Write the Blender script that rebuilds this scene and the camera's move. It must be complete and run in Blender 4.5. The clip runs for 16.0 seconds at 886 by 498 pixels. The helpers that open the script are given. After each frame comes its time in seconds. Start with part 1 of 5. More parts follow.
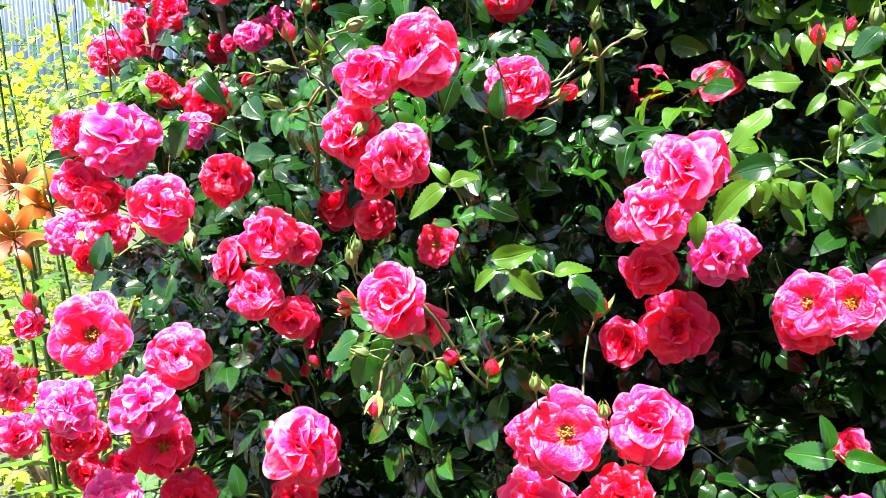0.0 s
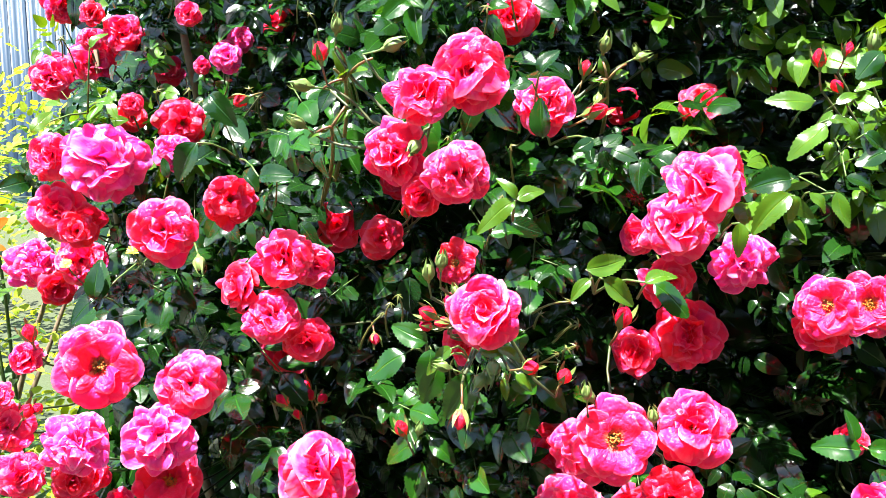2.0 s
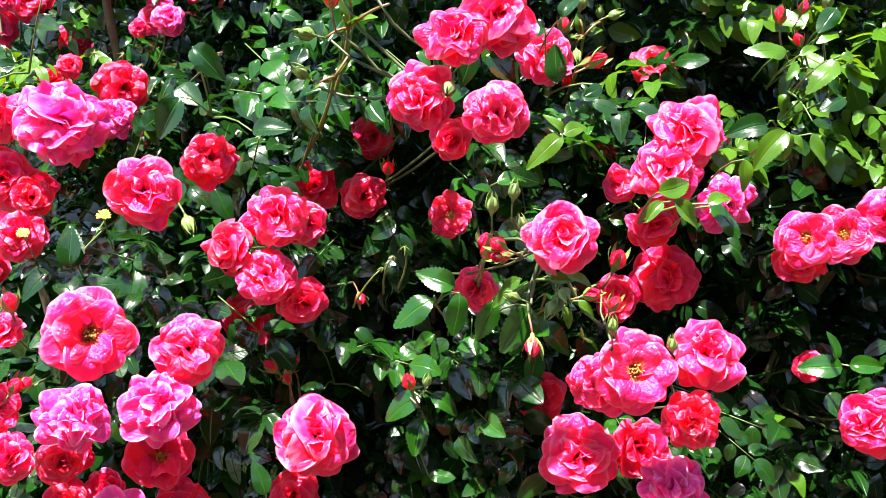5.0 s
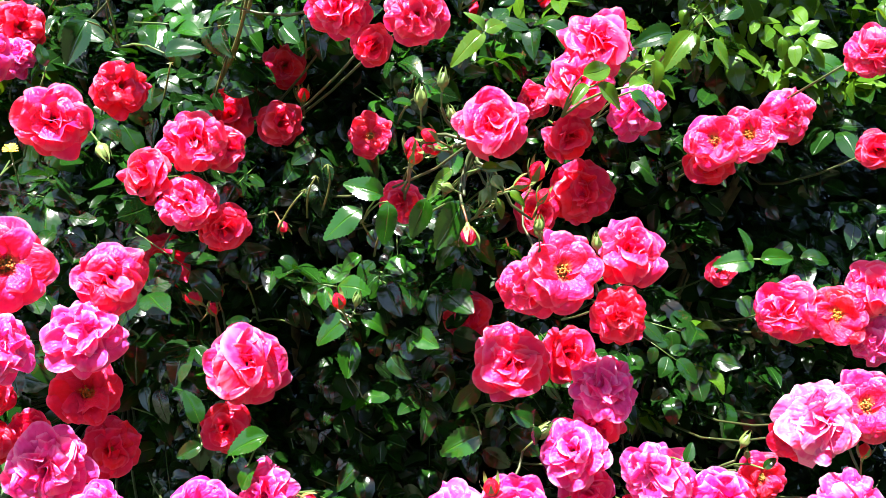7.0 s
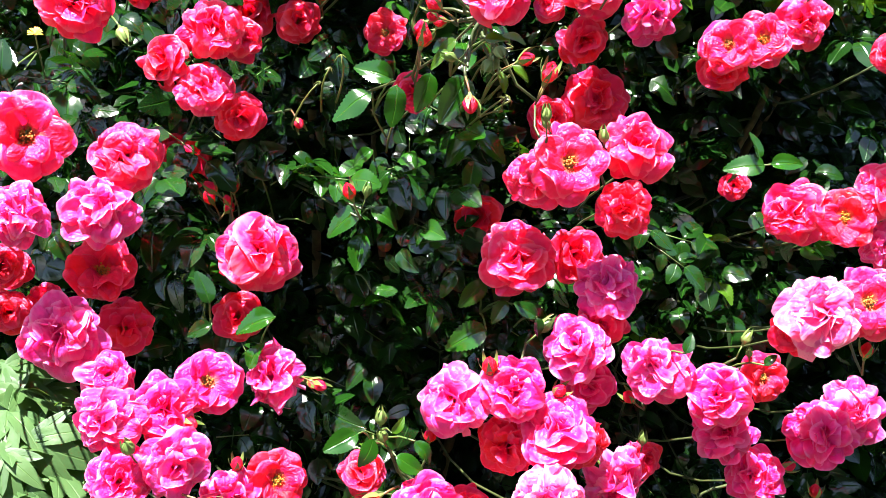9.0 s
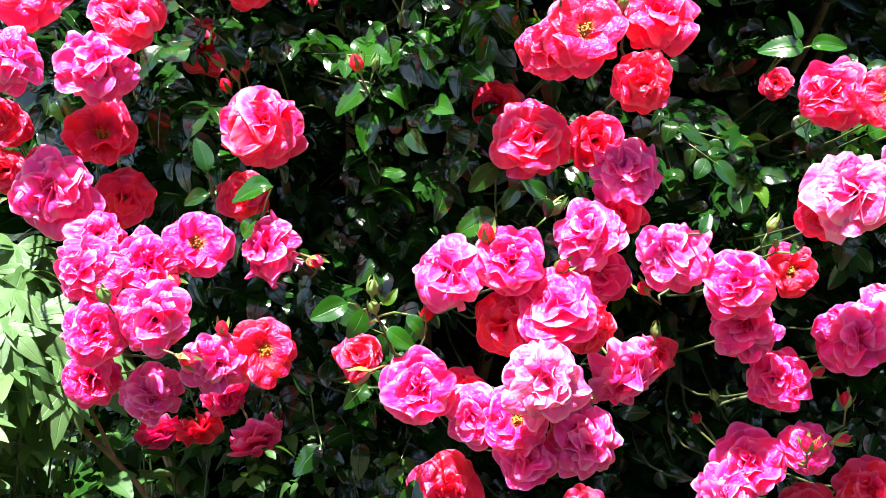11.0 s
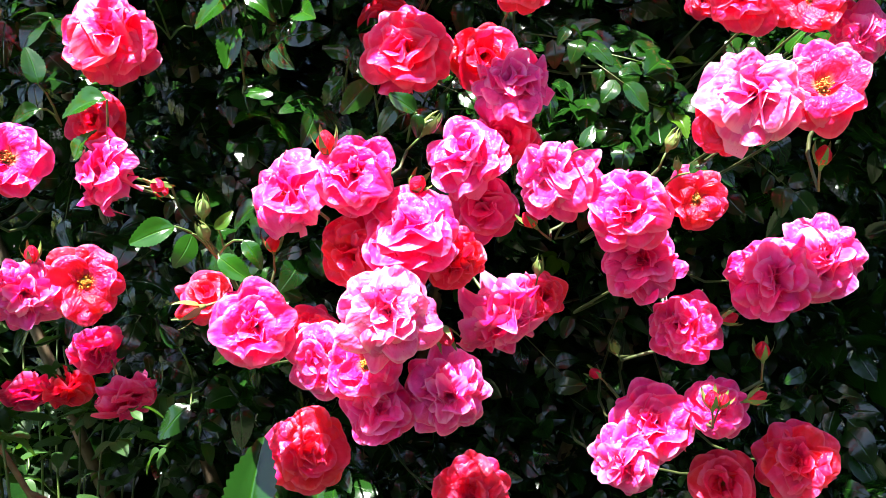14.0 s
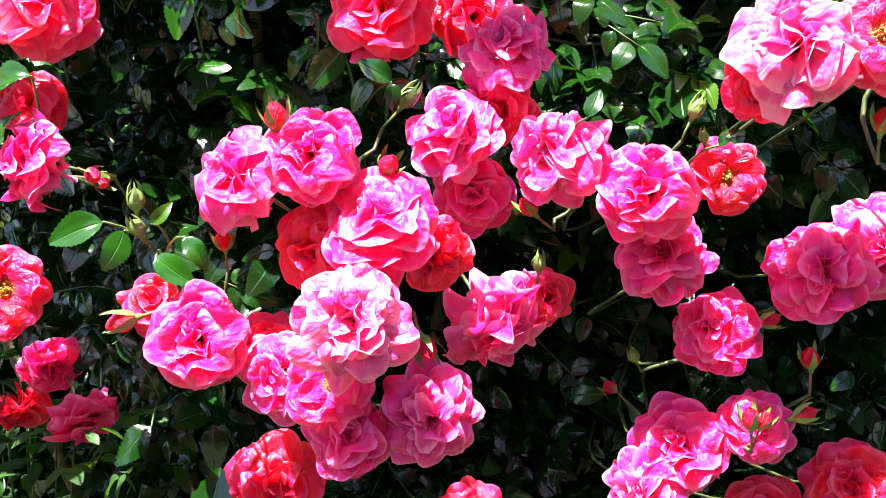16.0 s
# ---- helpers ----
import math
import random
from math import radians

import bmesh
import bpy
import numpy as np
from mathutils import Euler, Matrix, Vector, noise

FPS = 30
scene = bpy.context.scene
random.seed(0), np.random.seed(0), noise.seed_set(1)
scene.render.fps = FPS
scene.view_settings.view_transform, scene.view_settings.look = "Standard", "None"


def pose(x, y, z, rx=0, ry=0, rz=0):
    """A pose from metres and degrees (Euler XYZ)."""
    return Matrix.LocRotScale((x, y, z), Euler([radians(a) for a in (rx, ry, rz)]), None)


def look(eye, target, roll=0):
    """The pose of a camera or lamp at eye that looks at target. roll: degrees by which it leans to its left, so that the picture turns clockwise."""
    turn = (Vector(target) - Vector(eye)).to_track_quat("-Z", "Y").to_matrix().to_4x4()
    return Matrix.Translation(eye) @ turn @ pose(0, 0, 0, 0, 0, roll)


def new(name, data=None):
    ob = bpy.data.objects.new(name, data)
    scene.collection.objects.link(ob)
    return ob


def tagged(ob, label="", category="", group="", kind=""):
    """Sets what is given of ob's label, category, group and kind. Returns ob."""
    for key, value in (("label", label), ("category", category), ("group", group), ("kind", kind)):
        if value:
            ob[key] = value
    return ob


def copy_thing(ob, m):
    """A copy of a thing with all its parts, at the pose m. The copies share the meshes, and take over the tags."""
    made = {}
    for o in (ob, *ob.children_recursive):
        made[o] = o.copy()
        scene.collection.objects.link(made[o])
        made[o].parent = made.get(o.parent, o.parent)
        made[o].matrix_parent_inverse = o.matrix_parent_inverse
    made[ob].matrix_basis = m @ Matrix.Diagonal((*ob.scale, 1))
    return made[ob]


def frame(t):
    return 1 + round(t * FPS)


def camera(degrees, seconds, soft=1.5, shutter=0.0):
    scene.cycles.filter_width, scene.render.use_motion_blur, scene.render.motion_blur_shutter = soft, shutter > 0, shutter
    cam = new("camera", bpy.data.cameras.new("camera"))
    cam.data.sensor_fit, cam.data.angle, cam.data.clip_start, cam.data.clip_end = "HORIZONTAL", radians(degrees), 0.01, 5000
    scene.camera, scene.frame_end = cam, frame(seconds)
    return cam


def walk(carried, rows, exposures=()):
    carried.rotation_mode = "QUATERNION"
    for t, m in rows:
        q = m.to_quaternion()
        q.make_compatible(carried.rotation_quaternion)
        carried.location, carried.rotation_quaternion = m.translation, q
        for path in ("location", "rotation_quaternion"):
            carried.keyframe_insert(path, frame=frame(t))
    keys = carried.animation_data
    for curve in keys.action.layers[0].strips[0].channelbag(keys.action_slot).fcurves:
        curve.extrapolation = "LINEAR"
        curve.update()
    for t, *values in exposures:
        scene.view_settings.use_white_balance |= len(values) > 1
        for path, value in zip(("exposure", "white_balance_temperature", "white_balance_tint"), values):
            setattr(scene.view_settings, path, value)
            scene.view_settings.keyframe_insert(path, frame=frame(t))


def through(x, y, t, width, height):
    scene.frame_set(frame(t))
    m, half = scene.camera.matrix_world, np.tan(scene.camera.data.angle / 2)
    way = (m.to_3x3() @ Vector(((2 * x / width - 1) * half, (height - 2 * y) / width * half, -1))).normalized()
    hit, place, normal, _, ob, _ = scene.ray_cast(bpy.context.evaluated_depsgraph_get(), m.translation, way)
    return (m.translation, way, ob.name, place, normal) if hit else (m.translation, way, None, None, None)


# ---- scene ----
cam = camera(48.9, 16.0, soft=0.5)
METRES, EYE, TILT, LEAN, TURN = 0.78, 1.15, -12.0, 0.0, 0.0
ROWS = [
    (0.0, 0.0, 0.0, 0.0, -0.0, -0.0, 0.0),
    (0.5, -0.0328, 0.0042, -0.0003, -1.27, 0.81, 0.29),
    (1.0, -0.0764, 0.0057, -0.0049, -4.46, 0.8, 0.87),
    (1.5, -0.1199, -0.0027, -0.0063, -6.75, 1.64, 1.45),
    (2.0, -0.1618, 0.0018, -0.0086, -8.93, 1.59, 1.56),
    (2.5, -0.1987, 0.0027, -0.0117, -11.59, 1.49, 2.27),
    (3.0, -0.2365, 0.0052, -0.0147, -12.91, 1.7, 2.96),
    (5.5, -0.3714, 0.0573, -0.0693, -23.07, 1.65, 5.08),
    (6.0, -0.3824, 0.0573, -0.0871, -24.29, 1.65, 6.5),
    (6.5, -0.3897, 0.0616, -0.1117, -26.2, 1.11, 6.99),
    (7.0, -0.3898, 0.0632, -0.125, -27.58, 0.75, 7.39),
    (7.5, -0.391, 0.0561, -0.1369, -28.11, 0.51, 7.21),
    (8.0, -0.3861, 0.0549, -0.1573, -27.08, 0.31, 6.76),
    (8.5, -0.3853, 0.0465, -0.1832, -26.47, 0.08, 6.26),
    (9.0, -0.3784, 0.0443, -0.2137, -25.27, 0.16, 5.71),
    (9.5, -0.3717, 0.047, -0.2462, -24.19, 0.03, 5.12),
    (12.0, -0.2466, 0.0722, -0.372, -18.65, 0.85, 2.96),
    (12.5, -0.2203, 0.0833, -0.387, -18.35, 0.8, 2.9),
    (13.0, -0.1946, 0.0922, -0.3925, -18.95, 0.93, 3.03),
    (13.5, -0.1714, 0.1058, -0.3949, -18.91, 1.15, 3.04),
    (14.0, -0.1478, 0.1237, -0.3996, -18.83, 1.2, 2.93),
    (14.5, -0.1328, 0.144, -0.3994, -18.18, 1.59, 3.46),
    (15.0, -0.1188, 0.17, -0.4049, -17.76, 1.29, 3.72),
    (15.5, -0.0993, 0.2026, -0.4024, -17.67, 1.61, 4.24),
    (16.0, -0.0851, 0.223, -0.4014, -17.26, 1.19, 3.9),
]
walk(cam, [(t, pose(0, 0, EYE, TILT, LEAN, TURN) @ pose(METRES * x, METRES * y, METRES * z, 90 + pitch, roll, yaw)) for t, x, y, z, yaw, pitch, roll in ROWS],
     exposures=((0.0, 2.84), (5.5, 2.58), (8.5, 2.64), (12.0, 2.76), (16.0, 2.9)))

# ---- light ----
SUN_FROM = Vector((-0.27, -0.18, 0.94)).normalized()
world = bpy.data.worlds.new("sky")
scene.world = world
world.use_nodes = True
wn = world.node_tree.nodes
sky = wn.new("ShaderNodeTexSky")
sky.sky_type, sky.sun_disc = "NISHITA", False
sky.sun_elevation = math.asin(SUN_FROM.z)
sky.sun_rotation = math.atan2(SUN_FROM.x, SUN_FROM.y)
world.node_tree.links.new(sky.outputs[0], wn["Background"].inputs[0])
wn["Background"].inputs[1].default_value = 0.066
sun = new("sun", bpy.data.lights.new("sun", "SUN"))
sun.data.energy, sun.data.angle, sun.data.color = 5.0, radians(0.53), (1.0, 0.975, 0.94)
sun.matrix_world = look(SUN_FROM * 20, (0, 0, 0))


# ---- materials ----
class Mat:
    """A small wrapper that makes node graphs short to write."""

    def __init__(self, name):
        self.m = bpy.data.materials.new(name)
        self.m.use_nodes = True
        self.t = self.m.node_tree
        self.n = self.t.nodes
        self.n.clear()
        self.out = self.n.new("ShaderNodeOutputMaterial")

    def node(self, kind, **values):
        nd = self.n.new("ShaderNode" + kind)
        for key, v in values.items():
            s = nd.inputs[key.replace("_", " ")]
            if hasattr(v, "is_linked"):
                self.t.links.new(v, s)
            else:
                s.default_value = (*v, 1) if isinstance(v, tuple) and len(v) == 3 else v
        return nd

    def link(self, a, b):
        self.t.links.new(a, b)

    def ramp(self, fac, *stops):
        nd = self.n.new("ShaderNodeValToRGB")
        while len(nd.color_ramp.elements) < len(stops):
            nd.color_ramp.elements.new(0.5)
        for e, (p, c) in zip(nd.color_ramp.elements, stops):
            e.position, e.color = p, (*c, 1) if len(c) == 3 else c
        self.link(fac, nd.inputs[0])
        return nd.outputs[0]

    def mix(self, fac, a, b, mode="MIX"):
        nd = self.n.new("ShaderNodeMix")
        nd.data_type, nd.blend_type = "RGBA", mode
        for s, v in ((nd.inputs[0], fac), (nd.inputs[6], a), (nd.inputs[7], b)):
            if hasattr(v, "is_linked"):
                self.link(v, s)
            elif isinstance(v, tuple):
                s.default_value = (*v, 1)
            else:
                s.default_value = v
        return nd.outputs[2]

    def math(self, op, a, b=0.0):
        nd = self.n.new("ShaderNodeMath")
        nd.operation = op
        for s, v in zip(nd.inputs, (a, b)):
            if hasattr(v, "is_linked"):
                self.link(v, s)
            else:
                s.default_value = v
        return nd.outputs[0]

    def noise(self, scale, detail=3.0, vec=None):
        nd = self.node("TexNoise", Scale=scale, Detail=detail)
        self.link(vec or self.n.new("ShaderNodeNewGeometry").outputs["Position"], nd.inputs["Vector"])
        return nd.outputs["Fac"]

    def uv(self):
        sep = self.n.new("ShaderNodeSeparateXYZ")
        self.link(self.n.new("ShaderNodeUVMap").outputs[0], sep.inputs[0])
        return sep.outputs[0], sep.outputs[1]

    def rand(self):
        return self.n.new("ShaderNodeObjectInfo").outputs["Random"]

    def island(self):
        return self.n.new("ShaderNodeNewGeometry").outputs["Random Per Island"]

    def bump(self, height, strength, dist=0.001):
        return self.node("Bump", Height=height, Strength=strength, Distance=dist).outputs[0]

    def leafy(self, colour, through, share, rough, normal=None, spec=0.5):
        """A thin sheet: a glossy face, and light that comes through it."""
        p = self.node("BsdfPrincipled", Base_Color=colour, Roughness=rough)
        p.inputs["Specular IOR Level"].default_value = spec
        tr = self.node("BsdfTranslucent", Color=through)
        if normal is not None:
            self.link(normal, p.inputs["Normal"])
        mx = self.node("MixShader", Fac=share)
        self.link(p.outputs[0], mx.inputs[1])
        self.link(tr.outputs[0], mx.inputs[2])
        self.link(mx.outputs[0], self.out.inputs[0])
        return self.m

    def plain(self, colour, rough, normal=None, metal=0.0, spec=0.5):
        p = self.node("BsdfPrincipled", Base_Color=colour, Roughness=rough, Metallic=metal)
        p.inputs["Specular IOR Level"].default_value = spec
        if normal is not None:
            self.link(normal, p.inputs["Normal"])
        self.link(p.outputs[0], self.out.inputs[0])
        return self.m


def petal_material(name, deep, light, lit_edge, base, glow, specks=0.0):
    """Petal: streaks along its length, a paler rim that paints in sunlit highlights, a pale foot; old petals carry dark
    specks.
    """
    k = Mat(name)
    u, v = k.uv()
    pos = k.n.new("ShaderNodeCombineXYZ")
    k.link(k.math("MULTIPLY", v, 9.0), pos.inputs[0])
    k.link(k.math("MULTIPLY", u, 1.6), pos.inputs[1])
    k.link(k.math("MULTIPLY", k.rand(), 40.0), pos.inputs[2])
    streak = k.noise(1.6, 4.0, pos.outputs[0])
    blot = k.noise(70.0, 2.0)
    c = k.mix(k.ramp(streak, (0.3, (0, 0, 0)), (0.75, (1, 1, 1))), deep, light)
    c = k.mix(k.math("MULTIPLY", k.ramp(blot, (0.45, (0, 0, 0)), (0.8, (1, 1, 1))), 0.35), c, light)
    rim = k.math("ADD", u, k.math("MULTIPLY", k.math("SUBTRACT", streak, 0.5), 0.16))
    # rim lightened as if sun caught it, whichever way the petal faces
    c = k.mix(k.math("MULTIPLY", k.ramp(rim, (0.92, (0, 0, 0)), (0.985, (1, 1, 1))), 0.56), c, lit_edge)
    c = k.mix(k.math("MULTIPLY", k.ramp(u, (0.14, (1, 1, 1)), (0.42, (0, 0, 0))), 0.85), c, base)
    if specks:
        dots = k.ramp(k.noise(950.0, 1.0), (0.66, (0, 0, 0)), (0.72, (1, 1, 1)))
        patch = k.ramp(k.noise(60.0, 2.0), (0.5, (0, 0, 0)), (0.62, (1, 1, 1)))
        c = k.mix(k.math("MULTIPLY", k.math("MULTIPLY", dots, patch), specks), c, (0.3, 0.01, 0.1))
    tint = k.node("HueSaturation", Hue=k.math("ADD", k.math("MULTIPLY", k.rand(), 0.022), 0.489),
                  Value=k.math("ADD", k.math("MULTIPLY", k.rand(), 0.22), 0.88), Color=c)
    fine = k.noise(2.6, 5.0, pos.outputs[0])
    fold = k.n.new("ShaderNodeCombineXYZ")
    k.link(k.math("MULTIPLY", v, 5.0), fold.inputs[0])
    k.link(k.math("MULTIPLY", u, 3.5), fold.inputs[1])
    k.link(k.math("MULTIPLY", k.rand(), 70.0), fold.inputs[2])
    crinkle = k.noise(1.2, 2.0, fold.outputs[0])
    height = k.math("ADD", k.math("MULTIPLY", fine, 0.22), k.math("MULTIPLY", crinkle, k.math("ADD", u, 0.2)))
    return k.leafy(tint.outputs[0], k.mix(0.92, tint.outputs[0], glow), 0.5, 0.42, k.bump(height, 0.85, 0.0048), 0.46)


PETALS = {
    "pink": petal_material("petal_pink", (0.9, 0.009, 0.205), (0.93, 0.045, 0.38), (0.95, 0.32, 0.7), (0.92, 0.34, 0.16), (0.98, 0.004, 0.15)),
    "rosy": petal_material("petal_rosy", (0.89, 0.008, 0.128), (0.93, 0.042, 0.225), (0.95, 0.3, 0.5), (0.92, 0.36, 0.12), (0.98, 0.004, 0.072)),
    # crimson of newer petals, which also paints in the shade on deep-set blooms
    "red": petal_material("petal_red_shaded", (0.83, 0.006, 0.055), (0.88, 0.024, 0.14), (0.92, 0.18, 0.36), (0.88, 0.22, 0.055), (0.97, 0.004, 0.039)),
    "pale": petal_material("petal_pale", (0.85, 0.02, 0.32), (0.9, 0.11, 0.48), (0.94, 0.46, 0.78), (0.88, 0.3, 0.218), (0.95, 0.008, 0.18), 0.6),
    "white": petal_material("petal_faded", (0.84, 0.05, 0.36), (0.91, 0.26, 0.58), (0.95, 0.66, 0.85), (0.88, 0.4, 0.312), (0.93, 0.02, 0.22), 0.8),
}


def leaf_material(name, dark, light, glow, share, rough, spread=1.0, spec=0.6):
    """Leaf: glossy face with a pale midrib and side veins pressed in."""
    k = Mat(name)
    u, v = k.uv()
    across = k.math("ABSOLUTE", k.math("SUBTRACT", v, 0.5))
    vein = k.math("SINE", k.math("MULTIPLY", k.math("SUBTRACT", u, k.math("MULTIPLY", across, 0.55)), 48.0))
    rib = k.ramp(across, (0.0, (1, 1, 1)), (0.045, (0, 0, 0)))
    r = k.math("ADD", k.math("MULTIPLY", k.island(), 0.6), k.math("MULTIPLY", k.rand(), 0.4))
    blot = k.noise(45.0, 3.0)
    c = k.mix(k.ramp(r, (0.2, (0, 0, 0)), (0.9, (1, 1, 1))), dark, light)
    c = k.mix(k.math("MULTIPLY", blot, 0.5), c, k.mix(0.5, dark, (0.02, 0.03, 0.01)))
    c = k.mix(k.math("MULTIPLY", k.ramp(vein, (0.55, (0, 0, 0)), (1.0, (1, 1, 1))), 0.08), c, light)
    c = k.mix(k.math("MULTIPLY", rib, 0.2), c, glow)
    h = k.math("ADD", k.math("MULTIPLY", vein, -0.02), k.math("ADD", k.math("MULTIPLY", rib, -1.2), k.math("MULTIPLY", k.noise(110.0, 2.0), 1.0)))
    rg = k.math("ADD", k.math("MULTIPLY", k.noise(60.0, 2.0), 0.16), rough - 0.06)
    return k.leafy(c, k.mix(k.math("MULTIPLY", rib, 0.5), glow, light), share, rg, k.bump(h, 0.4, 0.0008), spec)


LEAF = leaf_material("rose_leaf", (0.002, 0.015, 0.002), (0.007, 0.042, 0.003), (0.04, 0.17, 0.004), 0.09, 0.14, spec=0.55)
MIDLEAF = leaf_material("lighter_leaf", (0.005, 0.034, 0.002), (0.014, 0.078, 0.003), (0.08, 0.26, 0.006), 0.13, 0.15, spec=0.55)
YOUNG = leaf_material("young_leaf", (0.026, 0.085, 0.004), (0.065, 0.145, 0.007), (0.2, 0.34, 0.006), 0.26, 0.24, spec=0.42)
GREEN = leaf_material("green_leaf", (0.016, 0.05, 0.011), (0.042, 0.115, 0.022), (0.1, 0.25, 0.016), 0.25, 0.5, spec=0.35)
PEONY = leaf_material("pale_leaf", (0.045, 0.105, 0.032), (0.1, 0.185, 0.06), (0.17, 0.3, 0.04), 0.28, 0.45, spec=0.35)
YELLOW = leaf_material("yellow_leaf", (0.2, 0.29, 0.015), (0.36, 0.43, 0.03), (0.48, 0.54, 0.02), 0.4, 0.6, spec=0.3)


def wood_material(name, a, b, rough=0.6):
    k = Mat(name)
    n = k.noise(120.0, 4.0)
    c = k.mix(k.ramp(n, (0.3, (0, 0, 0)), (0.7, (1, 1, 1))), a, b)
    c = k.mix(k.math("MULTIPLY", k.noise(18.0), 0.5), c, a)
    return k.plain(c, rough, k.bump(n, 0.4, 0.001))


STEM = wood_material("green_stem", (0.05, 0.1, 0.02), (0.12, 0.17, 0.04), 0.45)
REDSTEM = wood_material("red_stem", (0.16, 0.05, 0.025), (0.16, 0.15, 0.045), 0.45)
TWIG = wood_material("dark_twig", (0.03, 0.05, 0.012), (0.075, 0.075, 0.025), 0.5)
SPRAY = wood_material("spent_stalk", (0.1, 0.08, 0.02), (0.1, 0.15, 0.025), 0.45)
CANE = wood_material("old_cane", (0.1, 0.065, 0.04), (0.22, 0.16, 0.09), 0.75)
SEPAL = wood_material("sepal", (0.08, 0.14, 0.03), (0.19, 0.25, 0.06), 0.5)
STAMEN = wood_material("stamen", (0.5, 0.16, 0.012), (0.75, 0.36, 0.03), 0.6)
OLDSTAMEN = wood_material("old_stamen", (0.3, 0.1, 0.015), (0.55, 0.24, 0.03), 0.7)


# ---- building ----
def mesh_of(name, verts, faces, material, uvs=None, smooth=True):
    me = bpy.data.meshes.new(name)
    me.from_pydata([tuple(v) for v in verts], [], faces)
    me.materials.append(material)
    if smooth:
        me.shade_smooth()
    if uvs is not None:
        lay = me.uv_layers.new(name="UVMap")
        idx = np.empty(len(me.loops), dtype=np.int32)
        me.loops.foreach_get("vertex_index", idx)
        lay.data.foreach_set("uv", np.asarray(uvs, dtype=np.float32)[idx].ravel())
    return me


def part(name, data, parent, label="", m=None):
    """One mesh object under a thing or a part; m: its pose in the parent's own space."""
    ob = new(name, data)
    ob.parent = parent
    if m is not None:
        ob.matrix_basis = m
    return tagged(ob, label)


def tube(points, r0, r1, sides=6):
    """A tapered tube along points: vertices and faces."""
    verts, faces = [], []
    n = len(points)
    pts = [Vector(p) for p in points]
    for i, p in enumerate(pts):
        d = (pts[min(i + 1, n - 1)] - pts[max(i - 1, 0)]).normalized()
        q = d.to_track_quat("Z", "Y")
        r = r0 + (r1 - r0) * i / (n - 1)
        for s in range(sides):
            a = 2 * math.pi * s / sides
            verts.append(p + q @ Vector((r * math.cos(a), r * math.sin(a), 0)))
    for i in range(n - 1):
        for s in range(sides):
            a, b = i * sides + s, i * sides + (s + 1) % sides
            faces.append((a, b, b + sides, a + sides))
    faces.append(tuple(range(sides))[::-1])
    faces.append(tuple(range((n - 1) * sides, n * sides)))
    return verts, faces


def join(*pieces):
    verts, faces = [], []
    for v, f in pieces:
        o = len(verts)
        verts += list(v)
        faces += [tuple(i + o for i in q) for q in f]
    return verts, faces


def bend(a, b, lift, n=6, jitter=0.0):
    """A bowed line from a to b."""
    a, b = Vector(a), Vector(b)
    out = []
    for i in range(n):
        t = i / (n - 1)
        p = a.lerp(b, t) + Vector(lift) * (4 * t * (1 - t))
        if jitter and 0 < i < n - 1:
            p += Vector((random.uniform(-1, 1), random.uniform(-1, 1), random.uniform(-1, 1))) * jitter
        out.append(p)
    return out


def frame_to(place, axis, size=1.0, spin=0.0):
    """A pose whose +Z looks along axis."""
    q = Vector(axis).to_track_quat("Z", "Y")
    return Matrix.LocRotScale(Vector(place), q, (size, size, size)) @ Matrix.Rotation(spin, 4, "Z")


